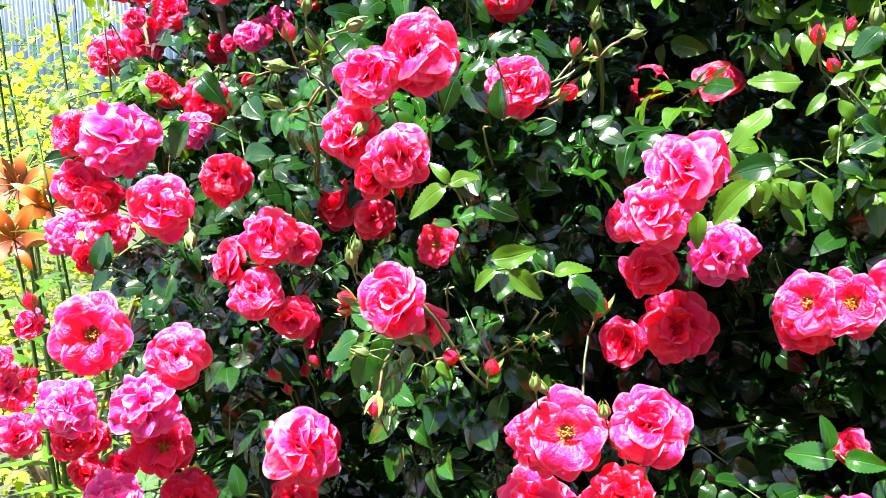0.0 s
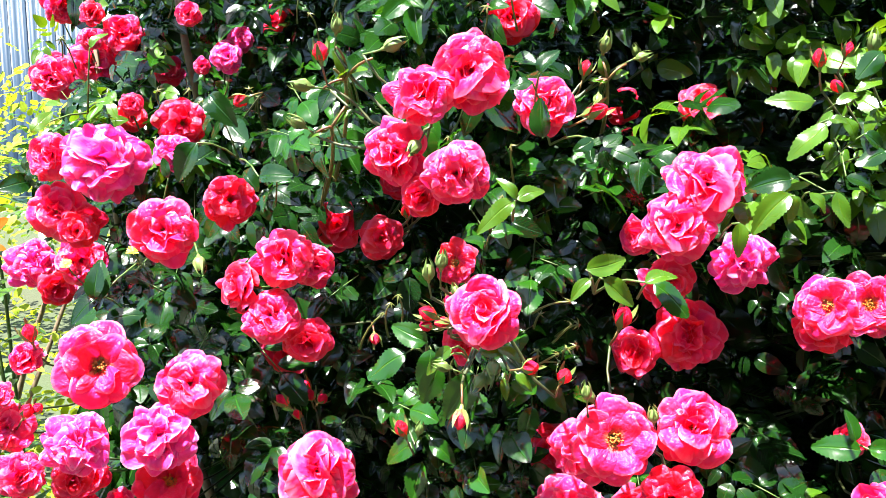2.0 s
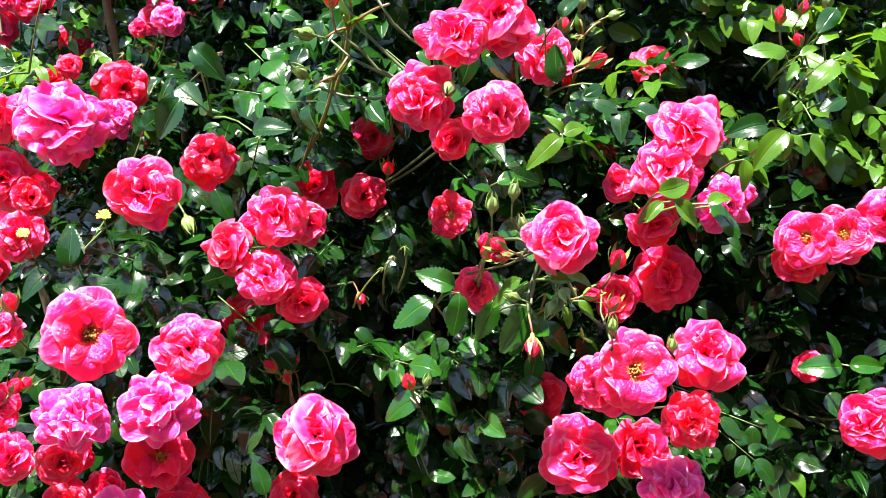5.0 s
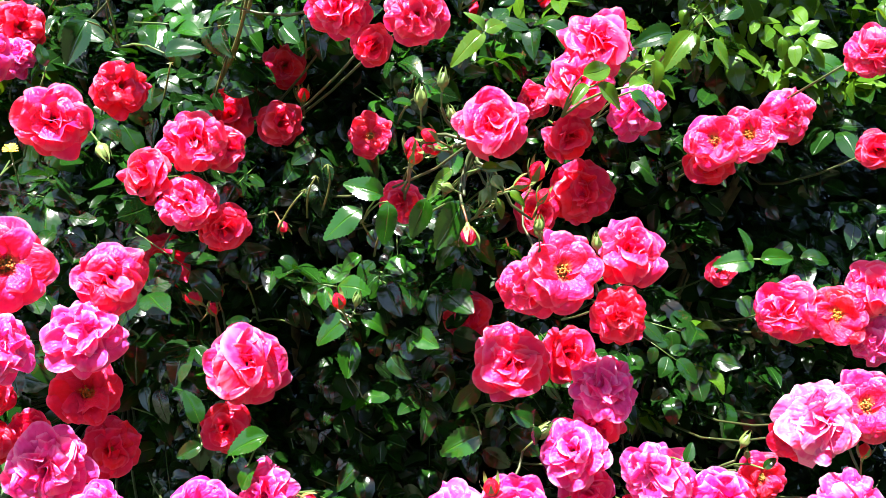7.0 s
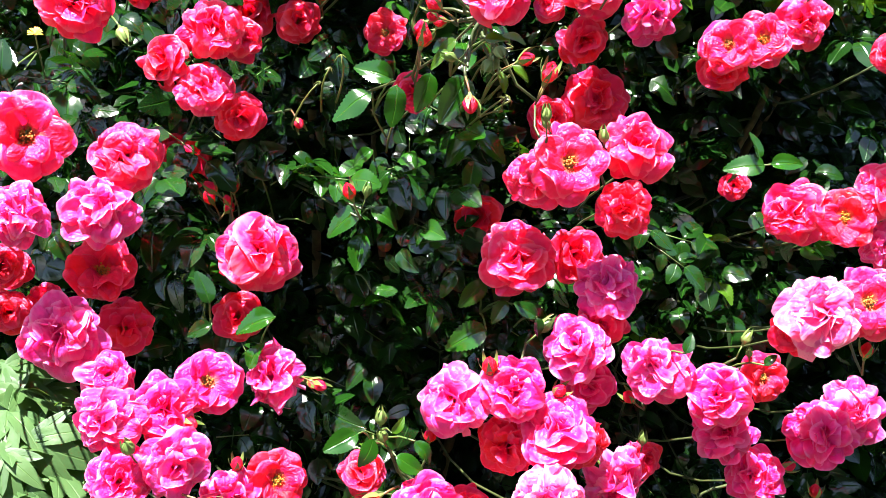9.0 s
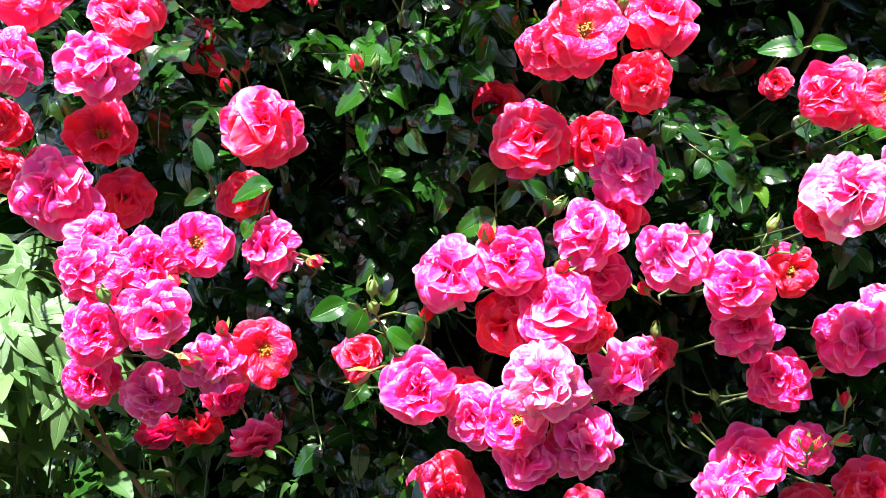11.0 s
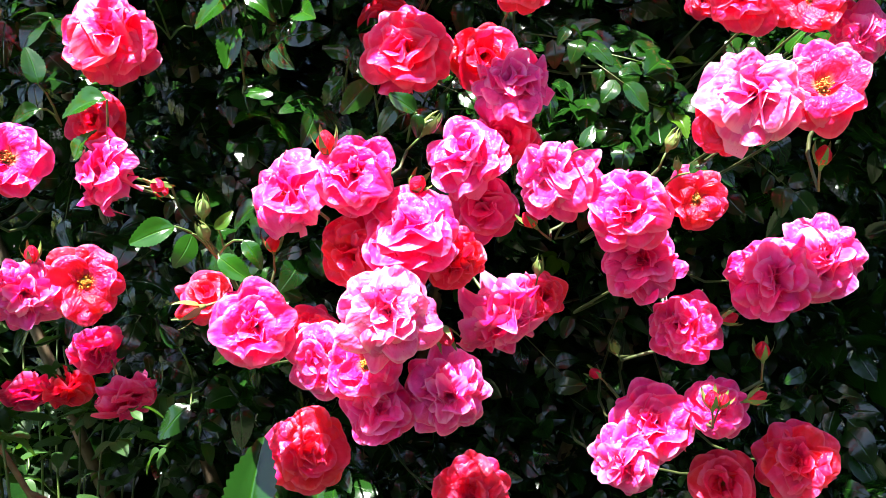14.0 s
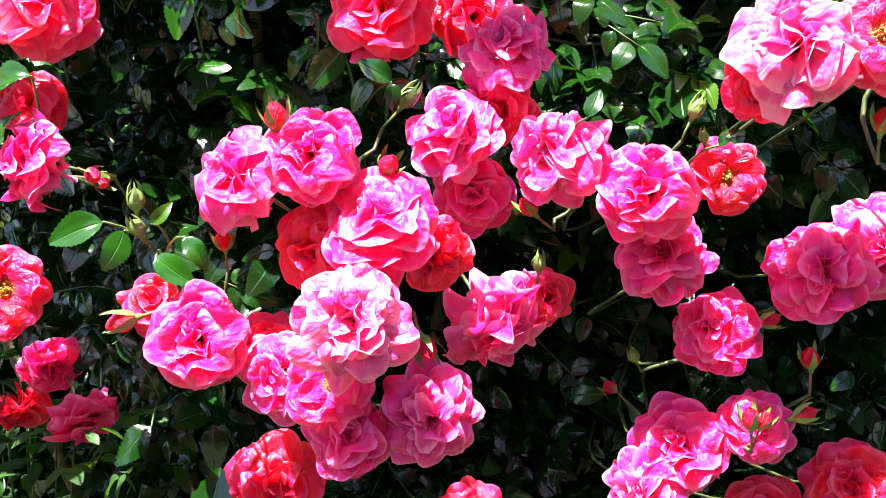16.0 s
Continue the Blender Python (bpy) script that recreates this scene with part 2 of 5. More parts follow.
# ---- a rose ----
def petal_mesh(rng, az, base, tip, length, wide, roll, ruffle, material, start, lift):
    """One petal of a rose that looks along +Z and is one unit wide: a rounded fan that rises at the angle base from the axis,
    opens to the angle tip, wraps round the flower and rolls its wavy rim back."""
    nu, nv = 9, 19
    ph = [rng.uniform(0, 6.28) for _ in range(7)]
    notch, lobe, lean = rng.uniform(0.0, 0.1), rng.uniform(0.01, 0.035), rng.uniform(-0.08, 0.08)
    swell, crimp = rng.uniform(1.4, 2.8), rng.uniform(4.2, 6.6)
    wrap = rng.uniform(0.6, 0.85)
    steps = 24
    line, r, z = [], start, lift
    for i in range(steps + 1):
        q = i / steps
        ang = base + (tip - base) * q * q * (3 - 2 * q)
        line.append((r, z, ang))
        r += 1.1 * length / steps * math.sin(ang)
        z += 1.1 * length / steps * math.cos(ang)
    verts, uvs, faces = [], [], []
    ca, sa = math.cos(az), math.sin(az)
    for i in range(nu):
        u = 0.1 + 0.9 * (1 - (1 - i / (nu - 1)) ** 1.6)
        rim, lip = max(0.0, (u - 0.5) / 0.5), max(0.0, (u - 0.74) / 0.26)
        for j in range(nv):
            th = (2 * j / (nv - 1) - 1) * 1.42
            reach = length * math.cos(th) ** 0.5
            reach *= 1 + lobe * math.sin(3 * th + ph[0]) + 0.4 * lobe * math.sin(crimp * 1.6 * th + ph[1]) - notch * math.exp(-(th / 0.3) ** 2)
            along, across = u * reach * math.cos(th), u * reach * math.sin(th) * wide
            k = min(steps - 1.001, max(0.0, along / (1.1 * length) * steps))
            e0, e1, f = line[int(k)], line[int(k) + 1], k % 1
            r, z, ang = (e0[m] + (e1[m] - e0[m]) * f for m in range(3))
            rho = max(r, 0.13)
            turn = max(-1.9, min(1.9, wrap * across / rho))
            x, y = r - rho * (1 - math.cos(turn)), rho * math.sin(turn) + (1 - wrap) * across
            d = -roll * length * (0.35 * rim * rim + 0.75 * lip * lip) * (0.6 + 0.4 * math.sin(swell * th + ph[2]) + 0.3 * math.sin(2.3 * swell * th + ph[3]))
            d += ruffle * u * u * (0.45 * math.sin(2.2 * th + ph[4]) + 0.95 * rim * math.sin(crimp * th + ph[5]) + 0.35 * math.sin(5 * u + ph[6] + th))
            d += lean * across / length
            x -= d * math.cos(ang) * math.cos(turn)
            y -= d * math.cos(ang) * math.sin(turn)
            z += d * math.sin(ang)
            verts.append((x * ca - y * sa, x * sa + y * ca, z))
            uvs.append((u, j / (nv - 1)))
    for i in range(nu - 1):
        for j in range(nv - 1):
            a = i * nv + j
            faces.append((a, a + 1, a + nv + 1, a + nv))
    return mesh_of("petal", verts, faces, material, uvs)


# rings of petals: count, angle at the foot and at the tip, length, breadth, roll of the rim, ruffle
RINGS = {
    "full": ((9, 50, 108, .53, .68, .28, .05), (8, 34, 88, .51, .7, .32, .06), (8, 20, 66, .46, .7, .34, .065), (7, 4, 40, .41, .7, .32, .075), (6, -4, 14, .33, .72, .2, .07)),
    "frilled": ((9, 52, 112, .53, .62, .28, .065), (9, 38, 94, .5, .62, .32, .075), (9, 24, 74, .46, .6, .36, .085), (8, 6, 46, .42, .62, .34, .095), (6, -6, 16, .34, .68, .24, .09)),
    "semi": ((9, 50, 106, .53, .68, .28, .055), (8, 34, 84, .5, .7, .32, .06), (7, 20, 62, .44, .72, .34, .07), (5, 2, 34, .34, .74, .24, .07)),
    "open": ((8, 60, 102, .53, .76, .22, .055), (7, 46, 84, .5, .8, .24, .055), (6, 46, 74, .4, .78, .26, .055)),
    "cup": ((7, 34, 92, .53, .8, .26, .05), (6, 20, 68, .5, .84, .28, .055), (5, 10, 46, .43, .82, .28, .055), (4, -4, 16, .35, .8, .18, .055)),
}
SEEDS = {"full": 4, "frilled": 4, "semi": 4, "open": 3, "cup": 3}
LOOKS = {"pink": "bright magenta pink", "rosy": "bright rose pink", "red": "deep crimson pink", "pale": "fading mauve pink", "white": "sun-bleached pale pink"}
SHAPES = {"frilled": "rose packed with crinkled petals", "full": "rose with tightly ruffled petals", "semi": "half-double rose with wavy petals",
          "open": "wide open rose showing yellow stamens", "cup": "cup-shaped rose, newly opened"}
bases, blooms, sunlit = {}, [], []


def build_rose(shape, colour, seed):
    rng = random.Random(f"{shape}{colour}{seed}")
    root = new("rose_flower")
    for k, (count, base, tip, length, wide, roll, ruffle) in enumerate(RINGS[shape]):
        off = rng.uniform(0, 6.28)
        for i in range(count):
            open_by = rng.gauss(0, 11)
            me = petal_mesh(rng, off + 2 * math.pi * (i + rng.uniform(-0.25, 0.25)) / count, radians(base + 0.5 * open_by), radians(tip + open_by + rng.uniform(-8, 8)),
                            length * rng.uniform(0.88, 1.07), wide * rng.uniform(0.88, 1.12), roll * rng.uniform(0.3, 1.6), ruffle * rng.uniform(0.6, 1.5),
                            PETALS[colour], 0.045 - 0.006 * k, 0.012 * k + (0.006 if i % 2 else 0.0))
            part("petal", me, root)
    # stamens
    pieces = []
    for i in range(40):
        a, tl = rng.uniform(0, 6.28), radians(rng.uniform(5, 68))
        h = rng.uniform(0.07, 0.12)
        tip = Vector((math.cos(a) * math.sin(tl), math.sin(a) * math.sin(tl), math.cos(tl))) * h + Vector((0, 0, 0.04))
        pieces.append(tube([(0, 0, 0.04), tip * 0.6 + Vector((0, 0, 0.02)), tip], 0.003, 0.003, 3))
        pieces.append(tube([tip - Vector((0, 0, .01)), tip, tip + Vector((0.004, 0, .012))], 0.014, 0.009, 4))
    v, f = join(*pieces)
    part("flower_centre", mesh_of("flower_centre", v, f, STAMEN if seed % 2 else OLDSTAMEN), root, "yellow stamens")
    # calyx and stalk
    pieces = [tube([(0, 0, 0.06), (0, 0, 0.0), (0, 0, -0.05), (0, 0, -0.1)], 0.07, 0.025, 8)]
    for i in range(5):
        a = 2 * math.pi * i / 5 + rng.uniform(-.2, .2)
        ca, sa = math.cos(a), math.sin(a)
        sv = []
        for q, w in ((0.05, .03), (0.14, .045), (0.24, .03), (0.34, .004)):
            zz = 0.02 - 0.1 * q - rng.uniform(0, .04)
            for k in (-1, 0, 1):
                sv.append((q * ca - k * w * sa, q * sa + k * w * ca, zz + 0.01 * abs(k)))
        pieces.append((sv, [(r * 3 + c, r * 3 + c + 1, r * 3 + c + 4, r * 3 + c + 3) for r in range(3) for c in range(2)]))
    v, f = join(*pieces)
    part("calyx", mesh_of("calyx", v, f, SEPAL), root, "green calyx with narrow sepals")
    v, f = tube([(0, 0, -0.08), (0.02, 0.0, -0.25), (0.05, 0.02, -0.45), (0.06, 0.03, -0.62)], 0.018, 0.016, 6)
    part("stalk", mesh_of("stalk", v, f, REDSTEM if seed % 2 else STEM), root)
    tagged(root, f"{LOOKS[colour]} {SHAPES[shape]} on the bush", "rose", "rose blooms on the bush")
    return root


def rose(x, y, z, size, nx, ny, nz, shape, colour):
    """One bloom, size metres wide, whose face looks along (nx, ny, nz)."""
    i = len(blooms)
    size *= 1.05
    key = (shape, colour, i % SEEDS[shape])
    m = frame_to((x, y, z), (nx, ny, nz), size, i * 2.4)
    if key not in bases:
        ob = bases[key] = build_rose(*key)
        ob.matrix_basis = m
    else:
        b = bases[key]
        ob = copy_thing(b, m @ Matrix.Scale(1 / b.scale.x, 4))
    if colour != "red" or z > 1.1:
        sunlit.append((Vector((x, y, z)) + 0.2 * size * Vector((nx, ny, nz)), size))
    blooms.append((Vector((x, y, z)), size, Vector((nx, ny, nz)), m @ Vector((0.06, 0.03, -0.62))))
    return ob


bud_bases, bud_ends = {}, []


def build_bud(colour):
    """A bud one unit long that points along +Z."""
    root = new("rose_bud")
    prof = ((0.0, 0.1), (0.12, 0.2), (0.35, 0.29), (0.6, 0.26), (0.82, 0.16), (0.96, 0.05))
    for k in range(4):
        verts, faces, uvs = [], [], []
        for i, (h, r) in enumerate(prof):
            for j in range(6):
                a = k * 1.57 + (j / 5 - 0.35) * 2.5 + h * 0.9
                rr = r * (1 + 0.05 * k) * (1 + 0.16 * (j / 5))
                verts.append((rr * math.cos(a), rr * math.sin(a), 0.1 + h * 0.9))
                uvs.append((h, j / 5))
        for i in range(len(prof) - 1):
            for j in range(5):
                a = i * 6 + j
                faces.append((a, a + 1, a + 7, a + 6))
        part("petal", mesh_of("bud_petal", verts, faces, PETALS["red"] if colour == "pink" else SEPAL, uvs), root)
    v, f = tube([(0, 0, 0.2), (0, 0, 0.1), (0, 0, 0.0), (0, 0, -0.12)], 0.16, 0.07, 8)
    part("receptacle", mesh_of("receptacle", v, f, SEPAL), root)
    for i in range(5):
        a = 2 * math.pi * i / 5
        sv = []
        open_ = 0.5 if colour == "pink" else 0.0
        for q, w, r in ((0.02, .1, .18), (0.25, .15, .31), (0.55, .1, .33 + .25 * open_), (0.95 - .3 * open_, .05, .26 + .5 * open_), (1.2 - .5 * open_, .006, .12 + .75 * open_)):
            for s in (-1, 0, 1):
                sv.append((r * math.cos(a) - s * w * math.sin(a), r * math.sin(a) + s * w * math.cos(a), 0.1 + q))
        sf = [(r * 3 + c, r * 3 + c + 1, r * 3 + c + 4, r * 3 + c + 3) for r in range(4) for c in range(2)]
        part("sepal", mesh_of("bud_sepal", sv, sf, SEPAL), root)
    v, f = tube([(0, 0, -0.08), (0.04, 0, -0.5), (0.12, 0.04, -1.0)], 0.055, 0.05, 5)
    part("stalk", mesh_of("bud_stalk", v, f, REDSTEM if colour == "pink" else STEM), root)
    tagged(root, "pink rosebud with parted green sepals on the bush" if colour == "pink" else "closed green rosebud wrapped in its sepals", "rosebud", "buds on the bush")
    return root


def bud(x, y, z, size, nx, ny, nz, colour):
    i = len(bud_ends)
    m = frame_to((x, y, z), (nx, ny, nz), size, i * 1.9)
    if colour not in bud_bases:
        ob = bud_bases[colour] = build_bud(colour)
        ob.matrix_basis = m
    else:
        b = bud_bases[colour]
        ob = copy_thing(b, m @ Matrix.Scale(1 / b.scale.x, 4))
    bud_ends.append((Vector((x, y, z)), m @ Vector((0.12, 0.04, -1.0)), m @ Vector((0, 0, .5))))
    return ob


# ---- leaves ----
def leaflet(rng, teeth=9, width=0.33, droop=0.12, fold=0.18, length=1.0, cols=(-1, -0.5, 0, 0.5, 1)):
    """A toothed leaflet along +Y, one unit long, face up: vertices, faces, uvs."""
    verts, uvs, faces = [], [], []
    wob, tw, curl = rng.uniform(-0.06, 0.06), rng.uniform(-0.3, 0.3), rng.uniform(0.05, 0.22)
    n = teeth * 2 + 1
    for i in range(n):
        u = i / (n - 1)
        w = width * (math.sin(math.pi * u ** 0.85) ** 0.68) * (1 - 0.12 * u)
        tooth = 1.0 if i % 2 == 0 else 1.11 if teeth > 9 else 1.05
        y = length * u
        zc = -droop * 1.3 * u * u * length + 0.03 * math.sin(5 * u + wob * 40)
        xc = wob * math.sin(math.pi * u)
        for v in cols:
            ww = w * (tooth if abs(v) == 1 else 1.0)
            x = xc + v * ww
            yy = y + (0.025 if (abs(v) == 1 and i % 2 and teeth > 9) else 0.0)
            zz = zc + fold * abs(v) * w * 1.5 - 0.25 * w * v * v + tw * v * w * u + curl * w * abs(v) * math.sin(7 * u + wob * 60 + (1.5 if v < 0 else 0.0))
            verts.append((x, yy, zz))
            uvs.append((u, 0.5 + 0.5 * v))
    for i in range(n - 1):
        k = len(cols)
        for j in range(k - 1):
            a = i * k + j
            faces.append((a, a + 1, a + k + 1, a + k))
    return verts, faces, uvs


def leaf_layout(rng, pairs):
    """Poses of the leaflets of one compound leaf that grows along +Y; the end leaflet is one unit long."""
    out = [(Vector((0, 0.55 * pairs + 0.22, 0)), 0.0, 1.0)]
    for p in range(pairs):
        for s in (-1, 1):
            out.append((Vector((s * 0.06, 0.5 + 0.55 * p - 0.1 * rng.random(), 0)), -s * radians(rng.uniform(52, 74)), rng.uniform(0.7, 0.9) * (0.85 + 0.15 * p)))
    return [(Matrix.Translation(p) @ Matrix.Rotation(a, 4, "Z") @ Matrix.Rotation(rng.uniform(-.35, .2), 4, "X") @ Matrix.Rotation(rng.uniform(-.35, .35), 4, "Y") @ Matrix.Scale(s, 4)) for p, a, s in out]


rl = random.Random(11)
LEAFLET_SETS = [leaflet(rl, 12, rl.uniform(0.31, 0.39), rl.uniform(0.05, 0.45), rl.uniform(0.1, 0.5)) for _ in range(8)]
SIMPLE_SETS = [leaflet(rl, 2, rl.uniform(0.3, 0.38), rl.uniform(0, 0.25), rl.uniform(0.05, 0.35), cols=(-1, 0, 1)) for _ in range(6)]
MID_SETS = [leaflet(rl, 6, rl.uniform(0.31, 0.39), rl.uniform(0.05, 0.45), rl.uniform(0.08, 0.5), cols=(-1, 0, 1)) for _ in range(8)]
YOUNG_SETS = [leaflet(rl, 12, rl.uniform(0.24, 0.33), rl.uniform(0.1, 0.5), rl.uniform(0.15, 0.5)) for _ in range(8)]
YOUNG_MID = [leaflet(rl, 6, rl.uniform(0.24, 0.33), rl.uniform(0.1, 0.5), rl.uniform(0.15, 0.5), cols=(-1, 0, 1)) for _ in range(8)]
LEAFLETS = {}
for tag, mat in (("old", LEAF), ("mid", MIDLEAF), ("young", YOUNG)):
    LEAFLETS[tag] = [mesh_of("leaflet", v, f, mat, uv) for v, f, uv in (YOUNG_SETS if tag == "young" else LEAFLET_SETS)]


def stuff_leaves(name, poses, material, parent, rng, pairs=(1, 2, 2), sets=None):
    """Many compound leaves joined into one mesh."""
    sets = sets or LEAFLET_SETS
    V, F, U, o = [], [], [], 0
    arr = [(np.array(v), np.array(f), np.array(uv)) for v, f, uv in sets]
    for m in poses:
        for lm in leaf_layout(rng, rng.choice(pairs)):
            v, f, uv = arr[rng.randrange(len(arr))]
            mm = np.array(m @ lm)
            V.append(v @ mm[:3, :3].T + mm[:3, 3])
            F.append(f + o)
            U.append(uv)
            o += len(v)
    V, F, U = np.concatenate(V), np.concatenate(F), np.concatenate(U)
    me = bpy.data.meshes.new(name)
    me.vertices.add(len(V))
    me.vertices.foreach_set("co", V.astype(np.float32).ravel())
    me.loops.add(F.size)
    me.loops.foreach_set("vertex_index", F.astype(np.int32).ravel())
    me.polygons.add(len(F))
    me.polygons.foreach_set("loop_start", np.arange(0, F.size, F.shape[1], dtype=np.int32))
    me.update(calc_edges=True)
    lay = me.uv_layers.new(name="UVMap")
    lay.data.foreach_set("uv", U.astype(np.float32)[F.ravel()].ravel())
    me.shade_smooth()
    me.materials.append(material)
    ob = part(name, me, parent)
    return tagged(ob, kind="stuff")


# ---- the ground and what lies far off ----
def ground_material():
    k = Mat("garden_soil_and_grass")
    n = k.noise(1.3, 6.0)
    c = k.mix(k.ramp(n, (0.3, (0, 0, 0)), (0.6, (1, 1, 1))), (0.035, 0.06, 0.015), (0.05, 0.055, 0.022))
    c = k.mix(k.math("MULTIPLY", k.noise(60.0), 0.6), c, (0.03, 0.04, 0.015))
    return k.plain(c, 0.9, k.bump(k.noise(90.0, 5.0), 0.7, 0.01))


GROUND = ground_material()
bm = bmesh.new()
bmesh.ops.create_grid(bm, x_segments=60, y_segments=60, size=60)
for v in bm.verts:
    v.co.z = 0.02 * noise.noise(v.co * 0.4) - 0.01
me = bpy.data.meshes.new("ground")
bm.to_mesh(me)
bm.free()
me.materials.append(GROUND)
tagged(new("ground", me), "dark garden soil with patchy grass", "ground", kind="structure")


def plank_material():
    k = Mat("dark_timber")
    n = k.noise(8.0, 5.0)
    return k.plain(k.mix(n, (0.05, 0.035, 0.025), (0.12, 0.085, 0.06)), 0.8, k.bump(n, 0.4, 0.004))


TIMBER = plank_material()
# unseen wall behind the camera, added to hold off low sky light
bm = bmesh.new()
bmesh.ops.create_cube(bm, size=1.0, matrix=Matrix.Translation((0, -2.6, 1.45)) @ Matrix.Diagonal((14, 0.12, 2.9, 1)))
me = bpy.data.meshes.new("wall_south")
bm.to_mesh(me)
bm.free()
me.materials.append(TIMBER)
tagged(new("wall_south", me), "unseen dark wall added south of the bed to block sky light", "wall", kind="structure")


# ---- blooms and buds: place, width, facing ----
rose(-0.014, 0.605, 1.141, 0.053, -0.165, -0.943, 0.288, "full", "rosy")
rose(-0.042, 0.6, 1.128, 0.043, -0.379, -0.795, 0.474, "semi", "rosy")
rose(0.051, 0.661, 1.121, 0.044, -0.137, -0.966, 0.221, "full", "rosy")
rose(-0.055, 0.622, 1.092, 0.046, -0.548, -0.836, -0.021, "full", "rosy")
rose(-0.025, 0.577, 1.084, 0.04, -0.172, -0.985, -0.008, "semi", "rosy")
rose(-0.042, 0.607, 1.068, 0.029, -0.227, -0.959, -0.171, "cup", "red")
rose(-0.08, 0.789, 1.019, 0.048, -0.622, -0.72, 0.307, "cup", "red")
rose(-0.054, 0.763, 1.014, 0.04, -0.069, -0.985, 0.156, "cup", "red")
rose(-0.171, 0.765, 1.045, 0.043, 0.165, -0.98, 0.113, "semi", "red")
rose(-0.128, 0.724, 1.006, 0.048, -0.447, -0.853, 0.271, "semi", "rosy")
rose(-0.111, 0.729, 1, 0.037, 0.387, -0.919, 0.07, "cup", "rosy")
rose(-0.157, 0.733, 0.983, 0.044, -0.816, -0.53, 0.231, "cup", "red")
rose(-0.14, 0.717, 0.963, 0.042, -0.05, -0.907, 0.419, "semi", "rosy")
rose(-0.115, 0.724, 0.945, 0.043, 0.07, -0.976, -0.207, "cup", "red")
rose(-0.023, 0.493, 1.018, 0.042, -0.391, -0.88, 0.27, "cup", "rosy")
rose(-0.262, 0.701, 0.935, 0.06, 0.106, -0.955, 0.278, "open", "rosy")
rose(-0.198, 0.704, 0.918, 0.049, -0.178, -0.935, 0.308, "semi", "rosy")
rose(-0.275, 0.677, 0.886, 0.047, 0.127, -0.849, 0.513, "frilled", "pale")
rose(-0.222, 0.688, 0.883, 0.052, 0.144, -0.854, 0.5, "frilled", "pale")
rose(-0.219, 0.718, 0.837, 0.048, 0.049, -0.836, 0.547, "open", "red")
rose(-0.271, 0.818, 1.069, 0.069, 0.113, -0.954, 0.277, "frilled", "pale")
rose(-0.314, 0.836, 1.072, 0.043, -0.13, -0.911, 0.391, "semi", "rosy")
rose(-0.219, 0.753, 1.024, 0.053, 0.049, -0.968, 0.247, "semi", "rosy")
rose(-0.314, 0.841, 1.028, 0.05, -0.039, -0.97, 0.239, "semi", "rosy")
rose(-0.296, 0.841, 1.02, 0.037, 0.461, -0.879, -0.121, "cup", "red")
rose(-0.359, 0.926, 0.967, 0.048, 0.187, -0.912, 0.365, "frilled", "pale")
rose(-0.308, 0.885, 0.978, 0.045, 0.137, -0.975, 0.176, "semi", "rosy")
rose(-0.335, 0.906, 0.952, 0.039, 0.219, -0.96, -0.175, "cup", "red")
rose(-0.108, 0.71, 0.842, 0.064, -0.099, -0.918, 0.384, "full", "rosy")
rose(0.078, 0.571, 0.911, 0.054, -0.302, -0.889, 0.344, "open", "rosy")
rose(0.062, 0.586, 0.9, 0.043, -0.755, -0.646, 0.115, "semi", "rosy")
rose(0.126, 0.56, 0.92, 0.052, -0.208, -0.837, 0.507, "semi", "rosy")
rose(0.163, 0.643, 1.064, 0.059, -0.35, -0.807, 0.475, "full", "rosy")
rose(0.144, 0.64, 1.038, 0.053, -0.534, -0.835, 0.135, "full", "rosy")
rose(0.182, 0.622, 1.017, 0.045, -0.226, -0.966, -0.128, "frilled", "pale")
rose(0.143, 0.656, 1, 0.043, -0.18, -0.932, -0.314, "cup", "red")
rose(0.13, 0.677, 1.026, 0.032, -0.79, -0.602, 0.12, "cup", "rosy")
rose(0.169, 0.675, 0.949, 0.054, -0.367, -0.918, 0.147, "full", "red")
rose(0.135, 0.685, 0.934, 0.04, -0.635, -0.734, 0.239, "cup", "red")
rose(0.227, 0.58, 0.992, 0.043, -0.762, -0.595, 0.254, "open", "rosy")
rose(0.247, 0.567, 0.996, 0.04, -0.595, -0.78, 0.195, "open", "rosy")
rose(0.23, 0.589, 0.978, 0.041, -0.68, -0.613, -0.403, "cup", "red")
rose(0.277, 0.562, 1.009, 0.045, -0.123, -0.992, 0.023, "semi", "rosy")
rose(0.215, 0.767, 1.114, 0.047, -0.361, -0.636, 0.683, "cup", "red")
rose(-0.221, 0.919, 1.096, 0.049, 0.218, -0.975, 0.041, "semi", "red")
rose(-0.326, 1.09, 1.152, 0.053, 0.228, -0.957, 0.177, "semi", "rosy")
rose(-0.365, 1.097, 1.135, 0.051, -0.236, -0.947, 0.219, "full", "rosy")
rose(-0.294, 1.086, 1.18, 0.046, 0.287, -0.928, 0.238, "semi", "rosy")
rose(-0.274, 0.981, 1.1, 0.033, 0.181, -0.983, 0.037, "cup", "red")
rose(-0.227, 0.893, 1.071, 0.035, 0.06, -0.93, 0.362, "frilled", "pale")
rose(-0.182, 1.002, 1.158, 0.033, -0.195, -0.963, 0.185, "cup", "rosy")
rose(-0.368, 1.162, 1.214, 0.044, 0.257, -0.958, 0.128, "full", "rosy")
rose(-0.171, 1.054, 1.175, 0.029, 0.264, -0.953, 0.147, "semi", "pale")
rose(-0.251, 1.12, 1.143, 0.037, 0.065, -0.993, 0.095, "cup", "rosy")
rose(-0.138, 1.051, 1.194, 0.035, -0.041, -0.998, 0.045, "cup", "red")
